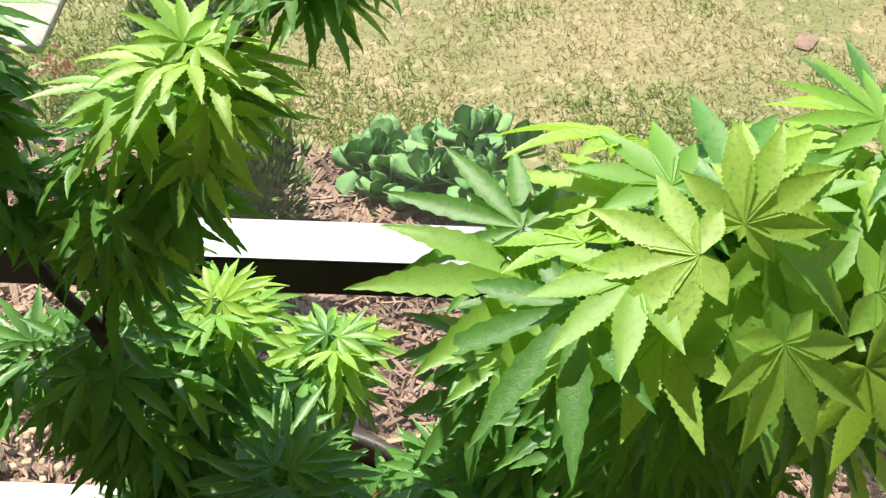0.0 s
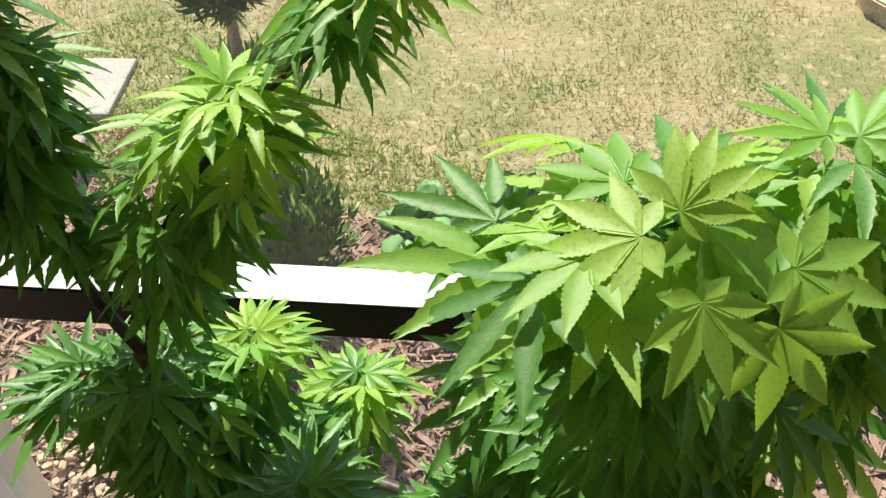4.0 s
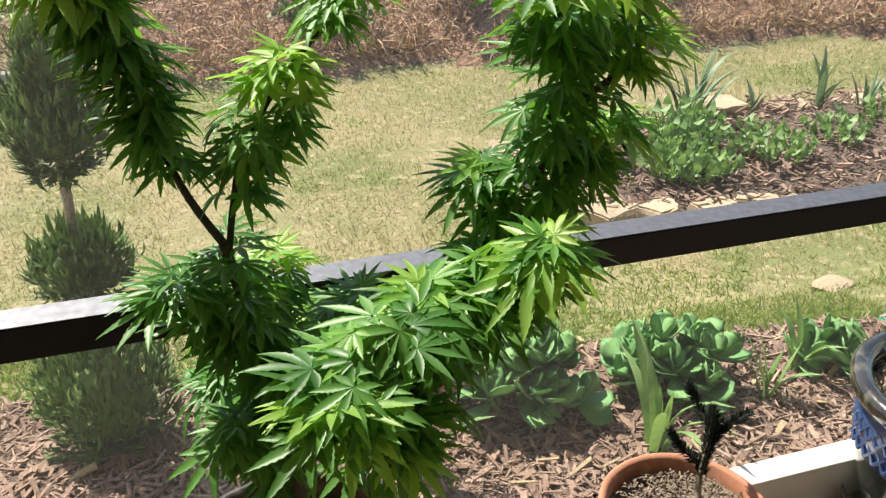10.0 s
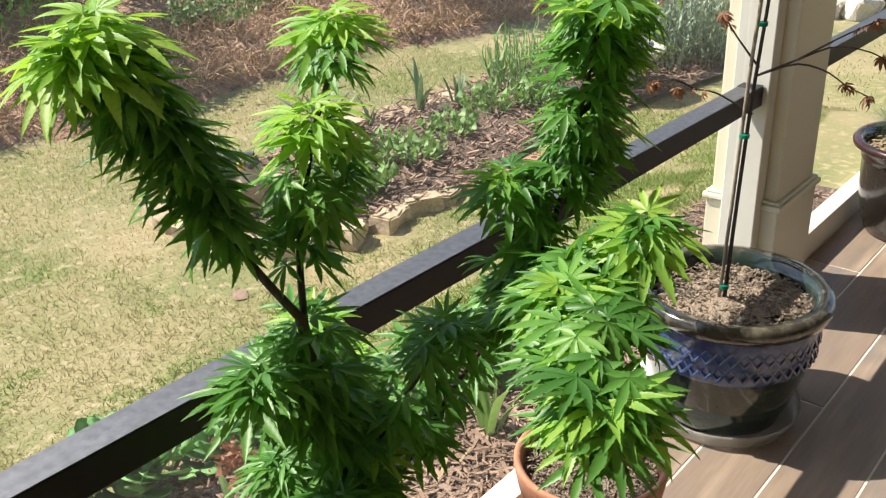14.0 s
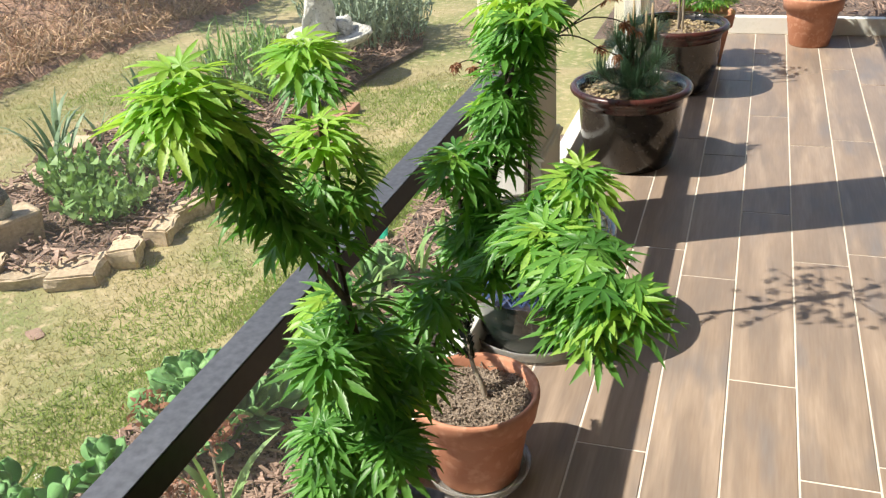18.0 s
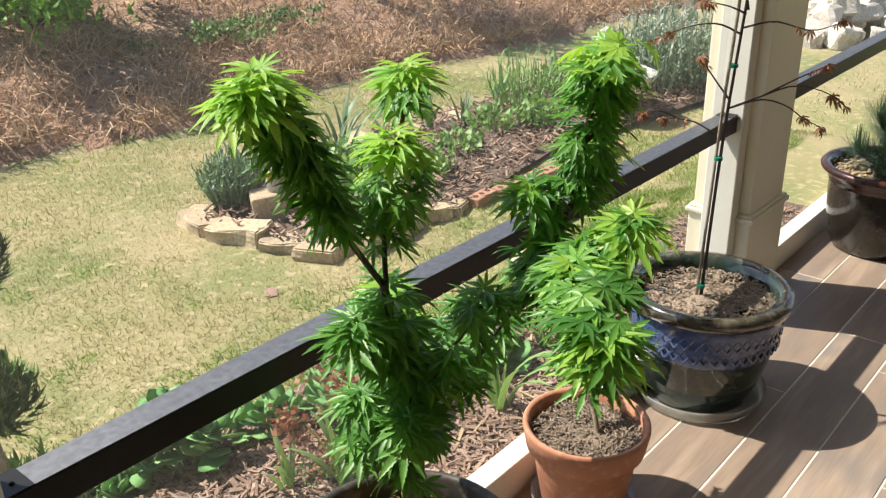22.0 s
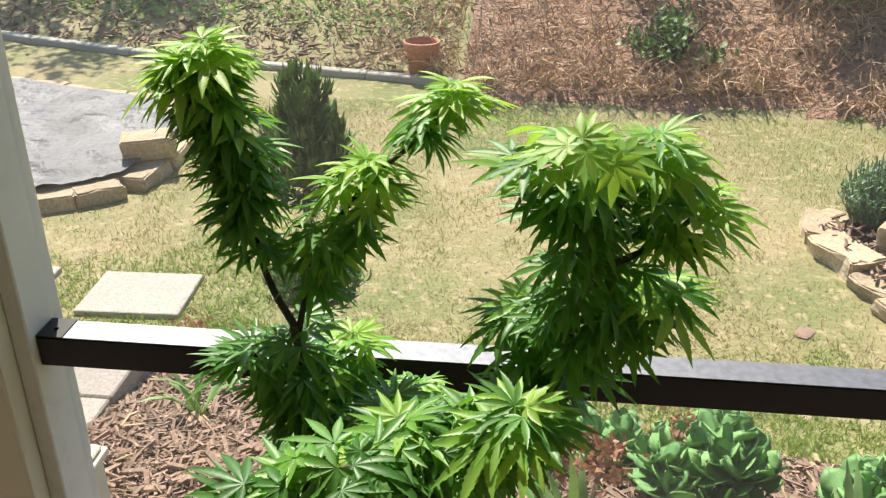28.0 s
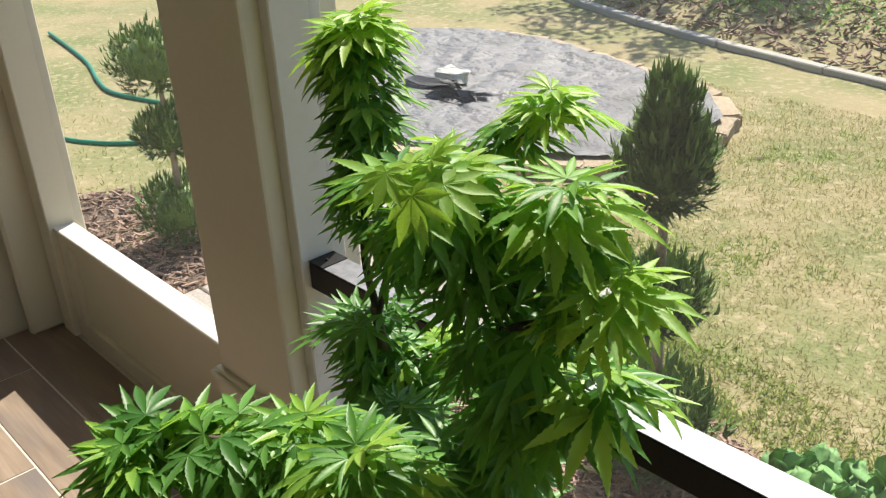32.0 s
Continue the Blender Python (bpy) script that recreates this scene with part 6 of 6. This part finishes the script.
leafy_bush(2.45, 6.85, 0.85, 0.9, 4600, 0.085, M_BUSH, "leafy light-green shrub growing on the bank", 1, lift=0.5)
leafy_bush(3.75, 6.2, 0.45, 0.16, 900, 0.05, M_YEW, "low dark juniper spreading over the bank", 2, "juniper", 0.6)
leafy_bush(4.5, 6.35, 0.35, 0.13, 600, 0.05, M_YEW, "low dark juniper spreading over the bank", 3, "juniper", 0.6)
leafy_bush(1.0, 5.75, 0.30, 0.32, 500, 0.06, M_YEW, "dark shrub growing low on the bank", 4, lift=0.6)
leafy_bush(0.75, 6.9, 0.5, 0.8, 700, 0.07, M_YEW, "dark shrub on the bank's slope", 5, lift=0.8)


def bank_tree(x, y, seed):
    rng = random.Random(seed)
    z = ground(x, y)
    ob = base("tree", (x, y, z), "tree on the bank with a grey trunk and leafy crown", "tree", "trees on the bank")
    part("trunk", tube(curve_pts([(0, 0, -0.2), (0.02, 0.03, 0.8), (-0.05, 0.0, 1.8), (0.05, 0.02, 3.0)], 12), [0.10 - 0.055 * k / 11 for k in range(12)], 10), M_TWIG, ob, "", True)
    shapes = [blade_shape(0.6, b, 3) for b in (0.3, 0.8)]
    places = []
    heads = []
    for k in range(12):
        a = rng.uniform(0, 6.28)
        p = Vector((0.75 * math.cos(a) * rng.uniform(0.3, 1), 0.75 * math.sin(a) * rng.uniform(0.3, 1), rng.uniform(2.2, 3.8)))
        heads.append(p)
        part("limb", tube(curve_pts([(0, 0, rng.uniform(1.6, 2.4)), (p.x * 0.5, p.y * 0.5, p.z - 0.3), p], 6), [0.03, 0.026, 0.02, 0.015, 0.01, 0.006], 6), M_TWIG, ob)
    for _ in range(1300):
        h = rng.choice(heads)
        p = h + Vector((rng.gauss(0, 0.2), rng.gauss(0, 0.2), rng.gauss(0, 0.16)))
        s = rng.uniform(0.06, 0.11)
        places.append((rng.randrange(2), np.array(Matrix.LocRotScale(p, Vector((rng.gauss(0, 1), rng.gauss(0, 1), rng.gauss(0, 1))).to_track_quat("Z", "Y"), (s, s, s)))))
    scatter("crown", shapes, places, M_BUSH, ob, "leafy crown", "", "stuff")


bank_tree(5.3, 7.2, 1)
bank_tree(-6.0, 9.2, 2)
bank_tree(-4.7, 9.4, 3)


# ---- lawn grass ----
def grass():
    rng = random.Random(101)
    shapes = [blade_shape(0.17, b, 2) for b in (0.4, 0.9, 1.4)]
    sets = {"dry": [], "mid": [], "green": []}
    pond_poly = [(-3.3, 2.85), (-2.0, 3.5), (-1.95, 4.5), (-2.4, 4.95), (-3.6, 5.32), (-5, 5.45), (-6, 4.9), (-6, 2.8), (-4.8, 2.55)]
    n = 0
    while n < 170000:
        y = 1.2 + 4.1 * rng.random() ** 1.25
        x = rng.uniform(-3.6, 5.2) if rng.random() < 0.86 else rng.uniform(-7, 8)
        if (in_bed(x, y) and not rng.random() < 0.01) or inside(ISLAND, x, y) or inside(pond_poly, x, y) or (x < -1.25 and y < 2.1 and x > -2.95):
            continue
        if any(x0 < x < x0 + 0.42 and 2.32 < y < 2.67 for x0 in (-1.77, -2.39, -3.0)) and rng.random() < 0.97:
            continue
        t = noise.noise((x * 1.1, y * 1.1, 0.0)) + 0.6 * noise.noise((x * 4.0, y * 4.0, 4.0))
        near_bed = smooth_step(2.5, 1.5, y)
        near_slab = smooth_step(1.2, 0.2, math.hypot((x + 1.8) * 0.7, (y - 2.3) * 1.5))
        t += 1.4 * near_bed * (0.5 + noise.noise((x * 3, y * 3, 8))) + 0.9 * near_slab
        far = smooth_step(3.2, 4.6, y) * 0.55
        k = "green" if t > 0.42 else "mid" if t + far > 0.02 else "dry"
        if k == "dry" and rng.random() < 0.45:
            continue
        n += 1
        h = rng.uniform(0.011, 0.026) * (1.0 if k == "dry" else 1.2 if k == "mid" else 1.6)
        sets[k].append((rng.randrange(3), placed(x, y, ground(x, y) + 0.001, rng.choice((-1, 1)) * rng.gauss(1.28, 0.22), rng.gauss(0, 0.4), rng.uniform(0, 6.28), h)))
    for _ in range(26000):
        if rng.random() < 0.72:
            x = rng.uniform(-1.2, 3.4)
            front = 1.62 - 0.20 * smooth_step(0.3, 1.6, x) + 0.10 * math.sin(x * 2.1) + 0.42 * smooth_step(0.2, -0.6, x)
            y = front - 0.03 + 0.42 * rng.random() ** 1.5
        else:
            x, y = rng.uniform(-3.2, -1.05), rng.gauss(2.42, 0.3)
        if y < 2.12 and x < -1.26 or inside(pond_poly, x, y) or inside(ISLAND, x, y) or any(x0 < x < x0 + 0.42 and 2.32 < y < 2.67 for x0 in (-1.77, -2.39, -3.0)):
            continue
        if noise.noise((x * 3, y * 3, 8)) < -0.22:
            continue
        sets["green"].append((rng.randrange(3), placed(x, y, ground(x, y) + 0.001, rng.choice((-1, 1)) * rng.gauss(0.9, 0.3), rng.gauss(0, 0.4), rng.uniform(0, 6.28), rng.uniform(0.018, 0.042))))
    ob = base("lawn_grass", (0, 0, 0), "short patchy lawn grass, mostly dry", "grass", "", "stuff")
    for k, m, lab in (("dry", M_DRYGRASS, "dry straw-coloured blades"), ("mid", M_GRASS, "yellow-green blades"), ("green", M_GREENGRASS, "green blades")):
        scatter("blades", shapes, sets[k], m, ob, lab, "", "stuff")


grass()


def end_mulch():
    rng = random.Random(55)
    shapes = chip_shapes(rng)
    sheet = obj("end_bed", grid_sheet(5.76, 8.2, -2.4, 1.0, 20, 30, lambda x, y: -0.10 + 0.02 * noise.noise((x * 3, y * 3, 0))), M_MULCHSOIL, smooth=True)
    tagged(sheet, "mulched bed beyond the porch's far end", "garden bed", "", "structure")
    places = [(rng.randrange(6), placed(rng.uniform(5.8, 8.1), rng.uniform(-2.2, 0.95), -0.09 + rng.uniform(0, 0.03), rng.gauss(0, 0.4), rng.gauss(0, 0.4), rng.uniform(0, 6.28), rng.uniform(0.03, 0.09))) for _ in range(1800)]
    scatter("bark_chips", shapes, places, M_CHIP, sheet, "bark chips", "", "stuff", False)


end_mulch()


def side_bed():
    """Mulched ground past the path, seen through the side bay."""
    poly = [(-4.4, 0.72), (-4.25, 1.28), (-3.9, 1.7), (-3.3, 1.8), (-2.68, 1.75), (-2.66, 0.72)]
    rng = random.Random(56)
    sheet = obj("side_bed", grid_sheet(-4.45, -2.64, 0.72, 1.85, 30, 20, lambda x, y: ground(x, y) + (0.02 + 0.012 * noise.noise((x * 7, y * 7, 2.0)) if inside(poly, x, y) else -0.05)), M_MULCHSOIL, smooth=True)
    tagged(sheet, "bed of bark mulch beyond the paved path", "garden bed", "", "structure")
    shapes = chip_shapes(rng)
    places = []
    while len(places) < 2600:
        x, y = rng.uniform(-4.4, -2.66), rng.uniform(0.72, 1.8)
        if inside(poly, x, y):
            places.append((rng.randrange(6), placed(x, y, ground(x, y) + 0.026 + rng.uniform(0, 0.014), rng.gauss(0, 0.3), rng.gauss(0, 0.25), rng.uniform(0, 6.28), rng.choice((0.026, 0.036, 0.05, 0.07)) * rng.uniform(0.7, 1.3))))
    scatter("bark_chips", shapes, places, M_CHIP, sheet, "shredded bark chips", "", "stuff", False)


side_bed()


# ---- floor planks ----
def plank_mat():
    m, t, p, nodes, links = node_mat("wood_look_tile")
    info = nodes.new("ShaderNodeObjectInfo")
    co = nodes.new("ShaderNodeTexCoord")
    add = nodes.new("ShaderNodeVectorMath")
    mul = nodes.new("ShaderNodeMath")
    mul.operation, mul.inputs[1].default_value = "MULTIPLY", 37.0
    links.new(info.outputs["Random"], mul.inputs[0])
    links.new(co.outputs["Object"], add.inputs[0])
    links.new(mul.outputs[0], add.inputs[1])

    def grain(sx, sy, detail, lo, hi):
        mp = nodes.new("ShaderNodeMapping")
        mp.inputs[3].default_value = (sx, sy, 1)
        links.new(add.outputs[0], mp.inputs[0])
        n = nodes.new("ShaderNodeTexNoise")
        n.inputs["Scale"].default_value, n.inputs["Detail"].default_value = 1.0, detail
        links.new(mp.outputs[0], n.inputs["Vector"])
        r = nodes.new("ShaderNodeMapRange")
        r.inputs[1].default_value, r.inputs[2].default_value = lo, hi
        links.new(n.outputs[0], r.inputs[0])
        return r.outputs[0]
    col = mixed(t, (0.31, 0.235, 0.18), (0.225, 0.18, 0.15), grain(2.2, 9.0, 3.0, 0.35, 0.65))
    col = mixed(t, col, (0.40, 0.31, 0.24), grain(1.6, 14.0, 2.0, 0.5, 0.72))
    col = mixed(t, col, (0.20, 0.18, 0.175), grain(1.8, 6.0, 3.0, 0.55, 0.72))
    fine = grain(9.0, 120.0, 5.0, 0.3, 0.7)
    col = mixed(t, col, (0.18, 0.12, 0.085), mixed(t, (0, 0, 0), (0.35, 0.35, 0.35), fine))
    links.new(col, p.inputs["Base Color"])
    p.inputs["Roughness"].default_value = 0.42
    bumped(t, p, fine, 0.15, 0.0008)
    return m


def planks():
    m = plank_mat()
    rng = random.Random(2)
    bm = box(-0.640, 0.640, -0.0985, 0.0985, -0.008, 0.0, 0.0015)
    me = bpy.data.meshes.new("plank")
    bm.to_mesh(me)
    bm.free()
    me.materials.append(m)
    rows = {}
    for k in range(-10, 4):
        y = -0.196 + 0.2035 * (k + 0.5)
        if y > 0.60:
            continue
        off = {-1: 1.228, 0: 0.60, 1: 2.10, -2: 2.083, 2: 1.55, -3: 0.9}.get(k, rng.uniform(0, 1.287))
        x = off - 1.287 * math.ceil((off + 2.6) / 1.287)
        while x < 5.6:
            x0, x1 = max(x, -2.6), min(x + 1.287, 5.62)
            if x1 - x0 > 0.05:
                if x1 - x0 > 1.286:
                    ob = new("plank", me)
                else:
                    h = (x1 - x0) / 2 - 0.0035
                    cut = box(-h, h, -0.0985, 0.0985, -0.008, 0.0, 0.0015)
                    ob = obj("plank", cut, m)
                ob.parent = FLOOR
                ob.location = ((x0 + x1) / 2, y, rng.uniform(-0.0006, 0.0006))
            x += 1.287


planks()
